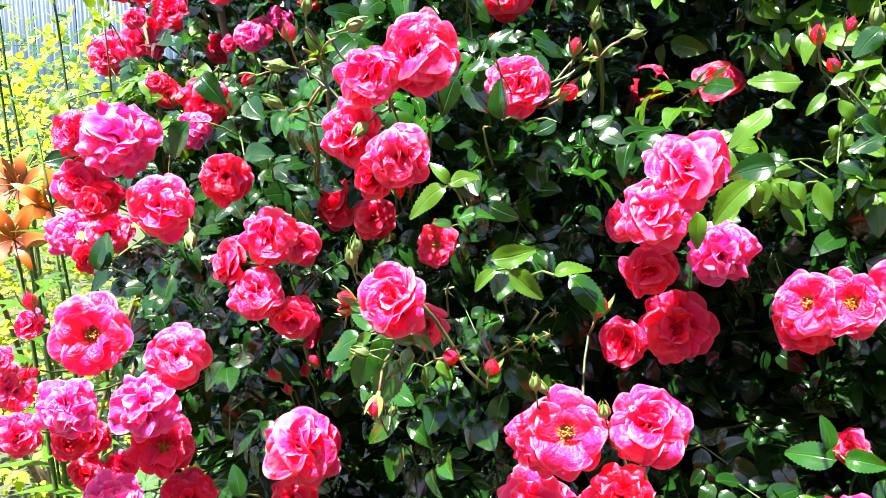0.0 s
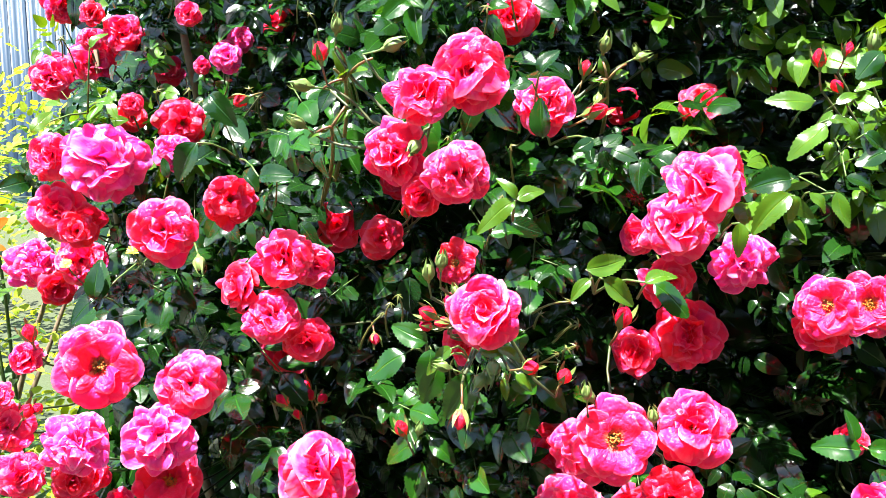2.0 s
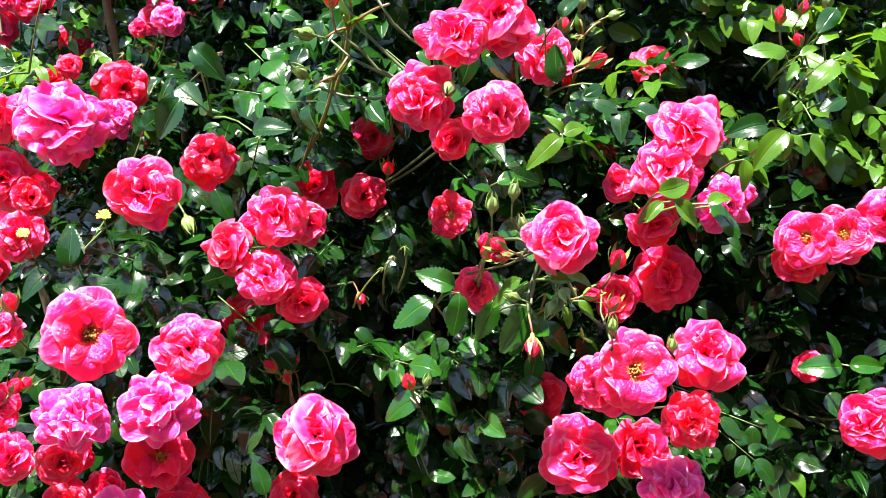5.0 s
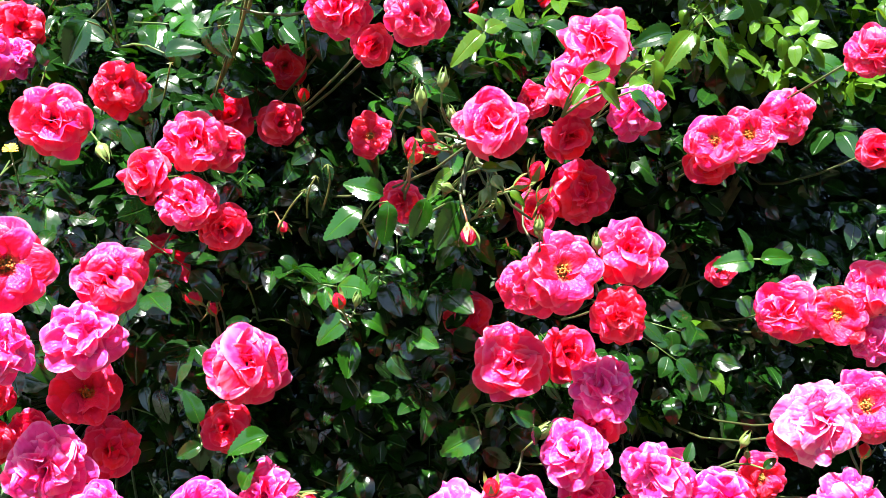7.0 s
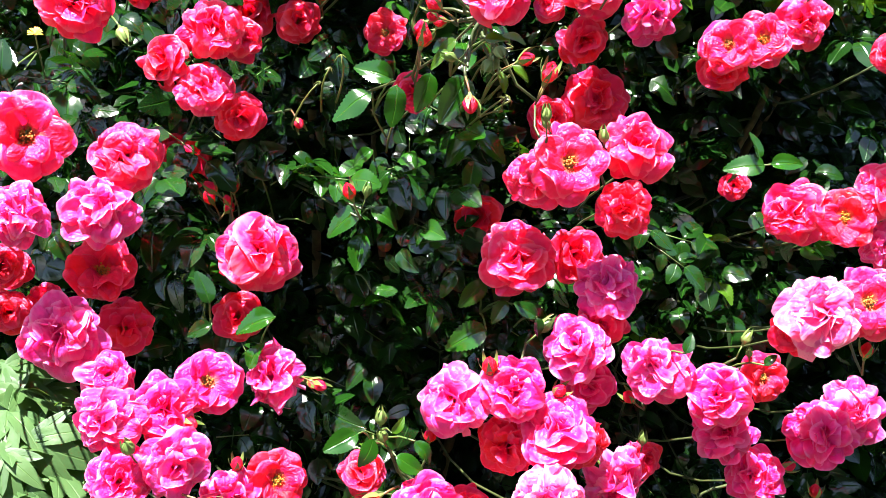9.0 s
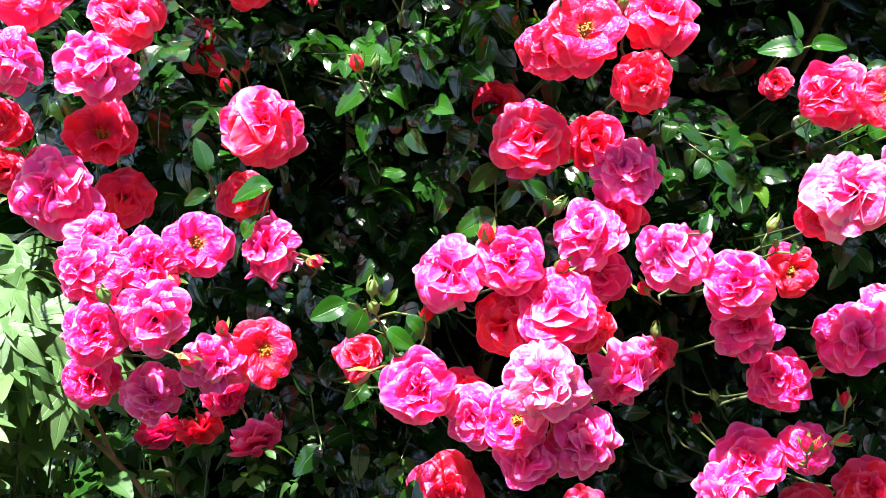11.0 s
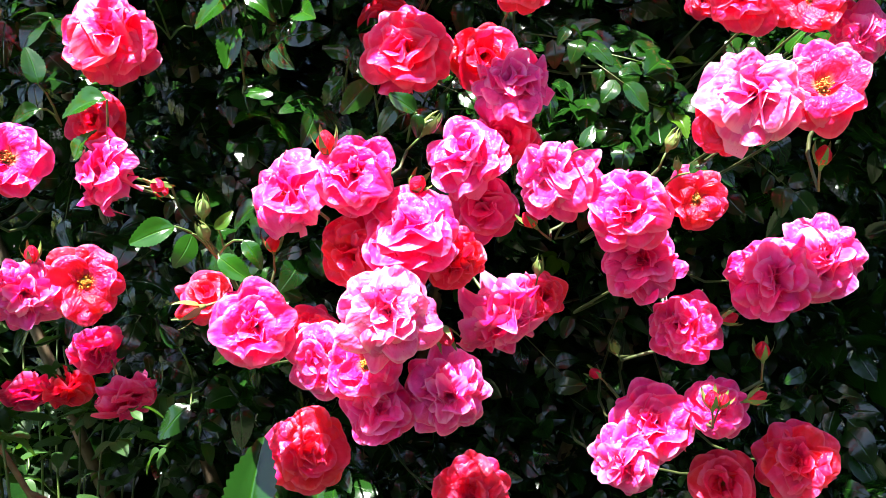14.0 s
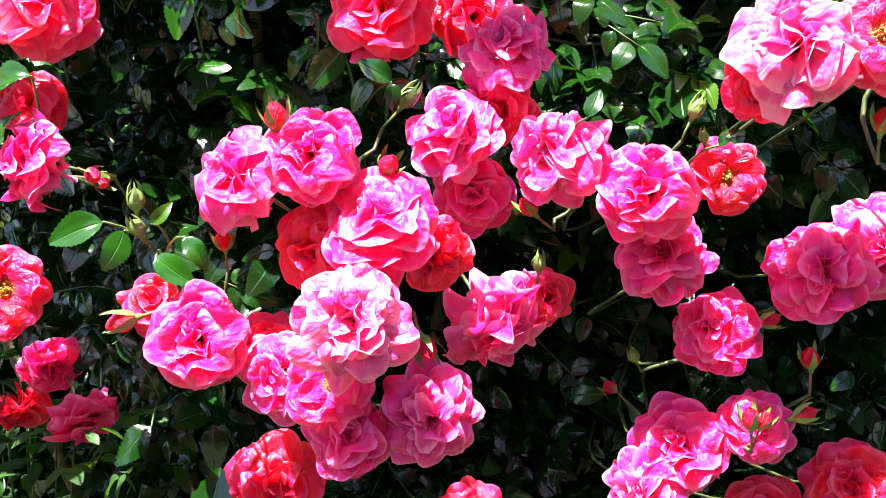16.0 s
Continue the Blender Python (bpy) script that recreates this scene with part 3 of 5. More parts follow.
rose(0.047, 0.758, 1.185, 0.046, -0.097, -0.995, 0.038, "cup", "red")
rose(0.183, 0.879, 1.113, 0.037, -0.107, -0.993, 0.042, "cup", "red")
rose(-0.003, 0.7, 1.004, 0.034, -0.561, -0.812, 0.161, "open", "red")
rose(-0.034, 0.797, 1.058, 0.042, -0.232, -0.97, 0.077, "cup", "red")
rose(-0.128, 0.857, 0.902, 0.052, -0.222, -0.975, -0.028, "cup", "red")
rose(-0.006, 0.642, 0.961, 0.034, -0.6, -0.79, 0.125, "cup", "red")
rose(0.112, 0.552, 0.879, 0.041, -0.456, -0.889, 0.039, "full", "red")
rose(0.066, 0.616, 0.837, 0.059, -0.652, -0.683, 0.328, "full", "rosy")
rose(0.114, 0.625, 0.835, 0.05, -0.026, -0.972, 0.235, "cup", "red")
rose(0.121, 0.58, 0.814, 0.053, -0.45, -0.55, 0.72, "frilled", "pale")
rose(0.121, 0.587, 0.791, 0.041, -0.591, -0.773, -0.23, "cup", "rosy")
rose(0.239, 0.518, 0.872, 0.049, -0.78, -0.584, 0.224, "full", "rosy")
rose(0.259, 0.49, 0.871, 0.042, -0.752, -0.617, 0.232, "open", "red")
rose(0.284, 0.481, 0.887, 0.044, -0.492, -0.712, 0.501, "semi", "rosy")
rose(0.287, 0.482, 0.851, 0.037, -0.571, -0.819, -0.054, "frilled", "pale")
rose(0.198, 0.455, 0.814, 0.058, -0.35, -0.8, 0.45, "frilled", "white")
rose(0.235, 0.445, 0.821, 0.047, -0.59, -0.69, 0.419, "open", "rosy")
rose(0.197, 0.47, 0.8, 0.035, -0.906, -0.41, -0.109, "cup", "red")
rose(-0.25, 0.69, 0.802, 0.058, -0.1, -0.983, 0.152, "frilled", "pale")
rose(-0.206, 0.729, 0.791, 0.045, 0.237, -0.954, 0.182, "semi", "red")
rose(-0.226, 0.67, 0.773, 0.038, 0.016, -0.851, 0.525, "semi", "pink")
rose(-0.28, 0.724, 0.813, 0.035, -0.212, -0.947, 0.242, "cup", "red")
rose(-0.277, 0.728, 0.843, 0.033, -0.206, -0.931, 0.3, "cup", "red")
rose(-0.109, 0.655, 0.762, 0.053, -0.93, -0.3, 0.2, "frilled", "pale")
rose(-0.118, 0.734, 0.788, 0.044, -0.321, -0.914, 0.25, "cup", "red")
rose(-0.167, 0.629, 0.774, 0.044, -0.093, -0.935, 0.341, "open", "pink")
rose(-0.198, 0.618, 0.763, 0.044, -0.228, -0.876, 0.425, "semi", "pink")
rose(-0.23, 0.616, 0.762, 0.045, -0.522, -0.778, 0.35, "frilled", "pale")
rose(-0.198, 0.59, 0.737, 0.046, 0.01, -0.985, 0.172, "semi", "pale")
rose(-0.23, 0.6, 0.728, 0.042, -0.194, -0.898, 0.396, "semi", "pink")
rose(-0.129, 0.607, 0.705, 0.043, 0.071, -0.964, 0.257, "open", "red")
rose(-0.161, 0.607, 0.701, 0.042, 0.069, -0.99, 0.126, "frilled", "pale")
rose(-0.2, 0.62, 0.682, 0.042, 0.021, -0.976, -0.219, "frilled", "pale")
rose(-0.234, 0.633, 0.691, 0.038, -0.107, -0.994, 0.034, "semi", "pink")
rose(-0.183, 0.835, 0.58, 0.047, 0.15, -0.6, -0.75, "cup", "pink")
rose(-0.15, 0.817, 0.584, 0.0459, 0, -0.66, -0.7, "cup", "red")
rose(-0.109, 0.771, 0.587, 0.0493, 0.3, -0.6, -0.7, "semi", "pink")
rose(-0.128, 0.799, 0.615, 0.0448, 0.1, -0.8, -0.3, "semi", "pink")
rose(-0.017, 0.557, 0.759, 0.052, -0.727, -0.512, 0.457, "semi", "pale")
rose(0.011, 0.53, 0.77, 0.047, -0.465, -0.805, 0.37, "full", "pink")
rose(0.091, 0.575, 0.775, 0.052, -0.548, -0.648, 0.529, "semi", "pale")
rose(0.102, 0.58, 0.748, 0.047, -0.296, -0.94, -0.167, "cup", "pink")
rose(0.129, 0.529, 0.766, 0.051, -0.674, -0.555, 0.488, "frilled", "pale")
rose(0.157, 0.5, 0.753, 0.049, -0.543, -0.817, 0.194, "full", "pink")
rose(0.201, 0.503, 0.758, 0.036, -0.276, -0.95, 0.144, "open", "red")
rose(0.172, 0.51, 0.718, 0.047, -0.3, -0.8, 0.5, "frilled", "pink")
rose(0.204, 0.51, 0.68, 0.046, -0.5, -0.75, 0.45, "frilled", "pink")
rose(0.248, 0.489, 0.711, 0.053, -0.6, -0.7, 0.42, "frilled", "pink")
rose(0.283, 0.496, 0.719, 0.054, -0.311, -0.9, 0.305, "frilled", "pale")
rose(0.019, 0.497, 0.703, 0.053, -0.339, -0.875, 0.344, "frilled", "white")
rose(0.038, 0.521, 0.738, 0.057, -0.3, -0.75, 0.6, "full", "pink")
rose(0.013, 0.54, 0.729, 0.042, -0.635, -0.767, -0.095, "semi", "red")
rose(0.062, 0.527, 0.726, 0.038, 0.053, -0.995, -0.08, "semi", "red")
rose(0.094, 0.539, 0.693, 0.056, 0.25, -0.8, -0.5, "frilled", "pale")
rose(0.122, 0.54, 0.698, 0.033, 0.091, -0.971, 0.22, "cup", "red")
rose(-0.04, 0.555, 0.687, 0.051, -0.317, -0.912, 0.26, "full", "pink")
rose(-0.005, 0.545, 0.67, 0.044, -0.549, -0.836, -0.008, "semi", "pale")
rose(0.014, 0.523, 0.67, 0.043, -0.316, -0.885, 0.342, "open", "pink")
rose(0.021, 0.522, 0.644, 0.041, -0.3, -0.88, 0.3, "full", "pink")
rose(0.056, 0.515, 0.654, 0.049, -0.207, -0.97, 0.126, "frilled", "pale")
rose(-0.008, 0.561, 0.678, 0.035, -0.151, -0.839, 0.523, "cup", "red")
rose(-0.003, 0.601, 0.592, 0.054, -0.205, -0.906, 0.371, "full", "red")
rose(0.106, 0.597, 0.553, 0.052, -0.372, -0.791, 0.485, "full", "red")
rose(0.191, 0.517, 0.62, 0.053, -0.536, -0.756, 0.375, "full", "pink")
rose(0.175, 0.516, 0.6, 0.045, -0.741, -0.654, 0.15, "frilled", "pale")
rose(0.219, 0.496, 0.634, 0.037, -0.348, -0.787, 0.509, "semi", "pink")
rose(0.276, 0.49, 0.595, 0.05, -0.624, -0.676, 0.393, "full", "red")
rose(0.238, 0.509, 0.581, 0.045, -0.605, -0.775, 0.18, "cup", "red")
rose(0.075, 0.696, 0.858, 0.045, -0.562, -0.792, 0.236, "cup", "red")
rose(0.244, 0.459, 1.053, 0.036, -0.65, -0.755, 0.085, "full", "rosy")
rose(0.307, 0.502, 0.985, 0.032, -0.654, -0.753, 0.075, "cup", "red")
rose(0.284, 0.631, 0.877, 0.029, -0.649, -0.694, 0.312, "cup", "red")
rose(-0.312, 0.717, 0.938, 0.029, -0.327, -0.863, 0.385, "cup", "rosy")
rose(-0.324, 0.699, 0.893, 0.037, -0.104, -0.888, 0.448, "semi", "rosy")
rose(-0.315, 0.681, 0.864, 0.035, 0.176, -0.913, 0.369, "semi", "rosy")
rose(-0.286, 0.702, 0.851, 0.034, 0.217, -0.96, 0.177, "cup", "red")
rose(-0.328, 0.691, 0.918, 0.023, -0.082, -0.806, 0.586, "cup", "rosy")
rose(-0.293, 0.815, 1.016, 0.033, -0.189, -0.977, 0.098, "cup", "red")
rose(-0.256, 0.729, 0.818, 0.03, -0.06, -0.984, 0.17, "cup", "rosy")
rose(-0.058, 0.627, 0.687, 0.037, -0.455, -0.694, 0.559, "cup", "red")
rose(-0.313, 1.018, 1.173, 0.026, 0.278, -0.946, 0.165, "cup", "rosy")
rose(-0.216, 0.976, 1.196, 0.027, -0.002, -0.989, 0.148, "cup", "rosy")
rose(-0.178, 0.922, 1.155, 0.03, 0.158, -0.948, 0.277, "semi", "pale")
rose(-0.202, 0.943, 1.148, 0.018, 0.084, -0.992, 0.094, "cup", "rosy")
rose(-0.262, 0.906, 1.113, 0.024, 0.244, -0.944, 0.223, "cup", "red")
rose(-0.322, 1.076, 1.2, 0.028, 0.279, -0.93, 0.239, "cup", "red")
bud(-0.102, 0.668, 1.149, 0.015, -0.13, -0.234, 0.964, "pink")
bud(0.094, 0.714, 1.14, 0.014, 0.138, -0.234, 0.963, "pink")
bud(-0.157, 0.834, 1.122, 0.016, -0.73, -0.599, -0.33, "pink")
bud(-0.046, 0.667, 0.883, 0.015, -0.38, -0.15, 0.913, "pink")
bud(-0.037, 0.664, 0.885, 0.01, 0.129, -0.281, 0.951, "green")
bud(-0.035, 0.501, 0.963, 0.013, -0.208, -0.547, -0.811, "pink")
bud(0.026, 0.52, 0.968, 0.012, 0.202, -0.516, 0.832, "pink")
bud(-0.02, 0.502, 0.985, 0.011, -0.195, -0.625, -0.756, "green")
bud(-0.047, 0.512, 1.011, 0.012, -0.88, -0.137, 0.455, "pink")
bud(-0.046, 0.506, 1.039, 0.01, 0.021, -0.256, 0.966, "green")
bud(-0.049, 0.512, 1.006, 0.009, -0.945, -0.238, 0.225, "pink")
bud(-0.129, 0.739, 0.885, 0.014, -0.695, -0.056, 0.717, "pink")
bud(-0.121, 0.733, 0.876, 0.01, -0.362, -0.219, 0.906, "pink")
bud(-0.034, 0.757, 1.03, 0.013, -0.083, -0.458, 0.885, "pink")
bud(0.213, 0.786, 1.115, 0.018, -0.138, -0.315, 0.939, "pink")
bud(0.25, 0.625, 1.131, 0.012, -0.662, -0.114, 0.741, "pink")
bud(0.242, 0.641, 1.147, 0.015, -0.202, -0.203, 0.958, "pink")
bud(0.259, 0.639, 1.155, 0.012, 0.086, -0.426, 0.9, "pink")
bud(0.271, 0.625, 1.158, 0.014, -0.124, -0.218, 0.968, "green")
bud(0.149, 0.748, 1.156, 0.011, -0.504, -0.413, 0.758, "green")
bud(0.074, 0.648, 1.115, 0.013, 0.742, -0.591, 0.315, "pink")
bud(0.077, 0.642, 1.114, 0.016, 0.561, -0.663, 0.495, "pink")
bud(0.24, 0.483, 0.665, 0.013, -0.21, -0.133, 0.969, "pink")
bud(0.23, 0.482, 0.642, 0.013, 0.636, -0.605, 0.48, "pink")
bud(0.2, 0.472, 0.643, 0.013, -0.213, -0.165, 0.963, "pink")
bud(0.179, 0.5, 0.786, 0.011, 0.247, -0.353, 0.902, "green")
bud(0.189, 0.504, 0.774, 0.007, -0.226, -0.207, 0.952, "green")
bud(0.124, 0.55, 0.737, 0.013, -0.704, -0.072, 0.707, "pink")
bud(0.116, 0.528, 0.713, 0.01, -0.066, -0.217, 0.974, "green")
bud(-0.005, 0.531, 0.782, 0.015, -0.195, -0.241, 0.951, "pink")
bud(0.039, 0.525, 0.764, 0.013, 0.217, -0.767, 0.604, "pink")
bud(0.063, 0.582, 0.79, 0.014, 0.44, -0.493, 0.75, "green")
bud(-0.026, 0.581, 0.723, 0.013, -0.128, -0.504, 0.854, "pink")
bud(-0.066, 0.572, 0.745, 0.012, -0.035, -0.238, 0.971, "green")
bud(-0.064, 0.571, 0.734, 0.011, -0.414, -0.491, 0.766, "green")
bud(-0.068, 0.57, 0.696, 0.016, -0.959, -0.201, -0.202, "pink")
bud(0.053, 0.514, 0.691, 0.014, 0.108, -0.786, -0.609, "pink")
bud(-0.188, 0.609, 0.757, 0.013, 0.522, -0.835, -0.175, "pink")
bud(-0.088, 0.661, 0.752, 0.013, 0.681, -0.722, -0.121, "pink")
bud(-0.089, 0.64, 0.758, 0.012, 0.46, -0.867, -0.191, "pink")
bud(-0.224, 0.586, 0.749, 0.012, -0.3, -0.41, 0.861, "green")
bud(-0.187, 0.566, 0.719, 0.013, 0.665, -0.722, -0.189, "pink")
bud(-0.156, 0.604, 0.718, 0.012, 0.025, -0.323, 0.946, "pink")
bud(0.22, 0.499, 0.686, 0.012, 0.545, -0.722, 0.427, "pink")
bud(0.177, 0.54, 0.659, 0.009, -0.53, -0.278, 0.801, "green")
bud(0.166, 0.541, 0.644, 0.01, -0.791, -0.247, 0.561, "pink")
bud(0.242, 0.451, 0.78, 0.013, -0.051, -0.231, 0.972, "pink")
bud(0.105, 0.645, 0.965, 0.019, 0.116, -0.434, 0.893, "pink")
bud(-0.026, 0.588, 0.995, 0.015, -0.008, -0.287, 0.958, "pink")
bud(-0.026, 0.587, 0.991, 0.015, 0.061, -0.487, 0.871, "pink")
bud(-0.05, 0.525, 1.029, 0.011, -0.094, -0.256, 0.962, "green")
bud(-0.026, 0.783, 1.029, 0.014, -0.131, -0.491, 0.861, "pink")
bud(-0.111, 0.834, 0.864, 0.015, -0.513, -0.21, 0.832, "pink")
bud(-0.103, 0.827, 0.857, 0.013, 0.426, -0.588, 0.687, "pink")
bud(-0.061, 0.749, 0.939, 0.012, 0.014, -0.844, -0.537, "pink")
bud(-0.193, 0.731, 1.008, 0.014, 0.167, -0.733, -0.66, "green")
bud(-0.111, 0.76, 0.882, 0.013, -0.19, -0.439, 0.878, "pink")
bud(-0.305, 0.685, 0.908, 0.011, 0.612, -0.4, 0.683, "pink")
bud(0.064, 0.574, 0.936, 0.009, -0.479, -0.067, 0.875, "green")
bud(0.099, 0.558, 0.926, 0.011, -0.215, -0.247, 0.945, "green")
bud(-0.308, 0.707, 0.953, 0.016, -0.121, -0.372, 0.92, "pink")
bud(-0.018, 0.499, 0.989, 0.011, -0.154, -0.887, -0.436, "green")
bud(0.057, 0.566, 0.941, 0.011, -0.152, -0.247, 0.957, "green")
bud(-0.035, 0.514, 1.021, 0.008, -0.345, -0.106, 0.933, "green")
bud(-0.023, 0.498, 0.983, 0.01, -0.583, -0.353, -0.731, "green")
bud(-0.04, 0.508, 0.983, 0.009, -0.933, -0.105, 0.343, "green")
bud(0.001, 0.509, 0.981, 0.012, 0.532, -0.773, 0.345, "pink")
bud(-0.037, 0.525, 1.005, 0.01, -0.998, -0.032, -0.046, "pink")
bud(-0.311, 0.684, 0.906, 0.014, 0.461, -0.479, 0.747, "pink")
bud(0.204, 0.471, 0.644, 0.01, 0.155, -0.37, 0.916, "pink")
bud(-0.063, 0.645, 1.158, 0.014, 0.85, -0.3, 0.35, "green")
bud(-0.108, 0.69, 1.133, 0.014, -0.93, -0.3, 0.15, "green")
bud(-0.113, 0.69, 1.105, 0.013, -0.8, -0.3, 0.5, "green")
bud(-0.092, 0.672, 1.168, 0.012, 0.1, -0.3, 0.95, "green")
bud(0.108, 0.712, 1.158, 0.014, 0.1, -0.3, 0.95, "green")
bud(0.132, 0.71, 1.154, 0.011, 0.8, -0.5, 0.3, "green")
bud(0.104, 0.708, 1.128, 0.011, -0.2, -0.6, -0.7, "green")
bud(-0.046, 0.596, 1.101, 0.012, -0.5, -0.7, -0.4, "green")


# ---- the rose bush ----
bush = new("rose_bush")
bush.location = (0.1, 1.05, 0)
tagged(bush, "dense flowering rose bush with glossy dark green leaves", "rose bush")
TO_BUSH = Matrix.Translation(bush.location).inverted()


def in_bush(name, v, f, mat, label=""):
    return part(name, mesh_of(name, [TO_BUSH @ Vector(p) for p in v], f, mat), bush, label)


rb = random.Random(3)
FX = np.array([(p.x, p.y, p.z) for p, *_ in blooms])


# hollows in the bush's face: x, z, reach, depth
HOLLOWS = [
    (0.104, 0.973, 0.029, 0.16),
    (0.155, 0.947, 0.043, 0.22),
    (0.122, 0.877, 0.047, 0.22),
    (-0.111, 0.928, 0.029, 0.09),
    (-0.062, 0.82, 0.045, 0.17),
    (0.139, 0.659, 0.055, 0.34),
    (0.109, 0.606, 0.058, 0.34),
    (-0.055, 0.77, 0.04, 0.17),
    (0.196, 0.958, 0.043, 0.15),
    (0.236, 0.902, 0.058, 0.3),
    (0.15, 1.148, 0.032, 0.12),
    (0.235, 0.604, 0.043, 0.1),
    (0.186, 0.602, 0.05, 0.28),
]


def skin(x, z):
    """The depth y of the bush's front at x, z, smoothed from its blooms, with its hollows."""
    w = np.exp(-((FX[:, 0] - x) ** 2 + (FX[:, 2] - z) ** 2) / (2 * 0.07 ** 2)) + 1e-6
    plane = 0.62 - 0.30 * x + 0.35 * (z - 0.9)
    y = float((np.sum(w * FX[:, 1]) + 0.6 * plane) / (np.sum(w) + 0.6))
    y += 0.14 * min(1.0, max(0.0, (0.87 - z) / 0.15))
    y += 0.16 * min(1.0, max(0.0, (x - 0.04) / 0.06)) * min(1.0, max(0.0, (0.74 - z) / 0.06))
    for hx, hz, reach, deep in HOLLOWS:
        y += deep * math.exp(-((x - hx) ** 2 + (z - hz) ** 2) / (2 * (0.6 * reach) ** 2))
    return y


def crown_top(x):
    return 1.29 + 0.48 * (1 - math.exp(-max(0.0, x + 0.4) * 3.5)) - 1.6 * max(0.0, x - 0.5) ** 2


def crown_left(z):
    return -0.37 if z > 1.0 else -0.29 if z > 0.8 else (-0.16 if z > 0.62 else -0.08)


# main canes out of the ground
nodes = []
for i in range(11):
    foot = Vector((0.1 + rb.uniform(-.12, .12), 1.02 + rb.uniform(-.08, .1), 0.0))
    x = -0.32 + i * 0.085
    top = Vector((x, skin(x, 1.0) + 0.2 + rb.uniform(0, .12), rb.uniform(0.9, 1.35)))
    pts = bend(foot, top, (0.25 * (x - 0.1), 0.06, 0.12), 9, 0.008)
    v, f = tube(pts, 0.008, 0.0035, 7)
    in_bush("cane", v, f, CANE)
    nodes += pts[3:]


def nearest_node(p):
    return min(nodes, key=lambda n: (n - p).length + 0.6 * max(0, n.z - p.z + 0.02))


for p, size, n, end in blooms:
    q = nearest_node(end)
    turn = end - n * 0.03 + Vector((0, 0.17, -0.08))
    pts = [end.lerp(turn, t).lerp(turn.lerp(q, t), t) for t in (0, .15, .3, .45, .6, .8, 1)]
    v, f = tube(pts, 0.0008, 0.0013, 6)
    in_bush("twig", v, f, TWIG)
for p, end, mid in bud_ends:
    near = min((b for b in blooms), key=lambda b: (b[3] - end).length)[3]
    q = near if (near - end).length < 0.09 else nearest_node(end)
    v, f = tube(bend(end, q, (0, 0.01, -0.004), 5, 0.002), 0.0009, 0.0014, 5)
    in_bush("twig", v, f, TWIG)


def in_front_of_bloom(p, slack):
    for b, size, n, _ in blooms:
        if b.y > 0.84 and b.z < 0.98:
            continue
        d = p - b
        if d.y < 0.015 and d.y > -0.35:
            e = Vector((d.x + 0.25 * d.y, 0, d.z))
            if e.length < size * (0.5 if b.y < 0.84 else 0.36) + slack:
                return True
    for b, _, mid in bud_ends:
        d = p - mid
        if d.y < 0.01 and Vector((d.x, d.z)).length < 0.03:
            return True
    return False


def shades_bloom(p):
    """Whether p stands between the sun and one of the blooms that lie in the open."""
    for b, size in sunlit:
        d = p - b
        up = d.dot(SUN_FROM)
        if 0.015 < up < 0.4 and (d - SUN_FROM * up).length < 0.42 * size + 0.012:
            return True
    return False


def leaf_pose(p, size, rng, flat=0.3):
    """Leaf blades turn up to the light and outwards, stalks towards the inside."""
    out = Vector((rng.uniform(-.9, .9), -1, rng.uniform(-.9, .5))).normalized()
    up = Vector((rng.uniform(-.85, .4), rng.uniform(-1.3, -0.15), flat + rng.uniform(-0.05, 0.75)))
    x = out.cross(up).normalized()
    up = x.cross(out).normalized()
    m = Matrix((x, out, up)).transposed().to_4x4()
    return Matrix.Translation(p) @ m @ Matrix.Scale(size, 4) @ Matrix.Translation((0, -1.0, 0))


def spread(count, near, far, rng, slack, z0=0.12, z1=1.75, x0=-0.45, x1=0.75, deep=False):
    out = []
    tries = 0
    while len(out) < count and tries < count * 12:
        tries += 1
        x, z = rng.uniform(x0, x1), rng.uniform(z0, z1)
        if z > crown_top(x) or (x < crown_left(z) and not deep):
            continue
        if x < -0.18 and z > 1.1 and rng.random() < 0.25:
            continue
        p = Vector((x, skin(x, z) + rng.uniform(near, far), z))
        if in_front_of_bloom(p, slack) or (near < 0.1 and shades_bloom(p)):
            continue
        out.append(p)
    return out


def sprig(tag, *blades):
    """One compound leaf: each blade from its foot to its tip."""
    feet = [Vector(b[:3]) for b in blades]
    mid = sum(feet, Vector()) / len(feet)
    root = mid + Vector((0.01, 0.05, -0.02))
    pieces = [tube(bend(root, p, (0, 0, 0.004), 4), 0.0009, 0.0006, 4) for p in feet]
    v, f = join(*pieces)
    lf = part("leaf", mesh_of("rachis", [q - root for q in v], f, STEM), bush, m=TO_BUSH @ Matrix.Translation(root))
    for b in blades:
        foot, tip = Vector(b[:3]), Vector(b[3:])
        along = (tip - foot).normalized()
        up = Vector((rb.uniform(-.5, .2), -0.75, rb.uniform(0.35, 0.9)))
        x = along.cross(up).normalized()
        m = Matrix((x, along, x.cross(along))).transposed().to_4x4()
        s = 0.82 * (tip - foot).length
        part("leaflet", rb.choice(LEAFLETS[tag]), lf, m=Matrix.Translation(foot - root) @ m @ Matrix.Diagonal((s * 0.88, s, s, 1)))


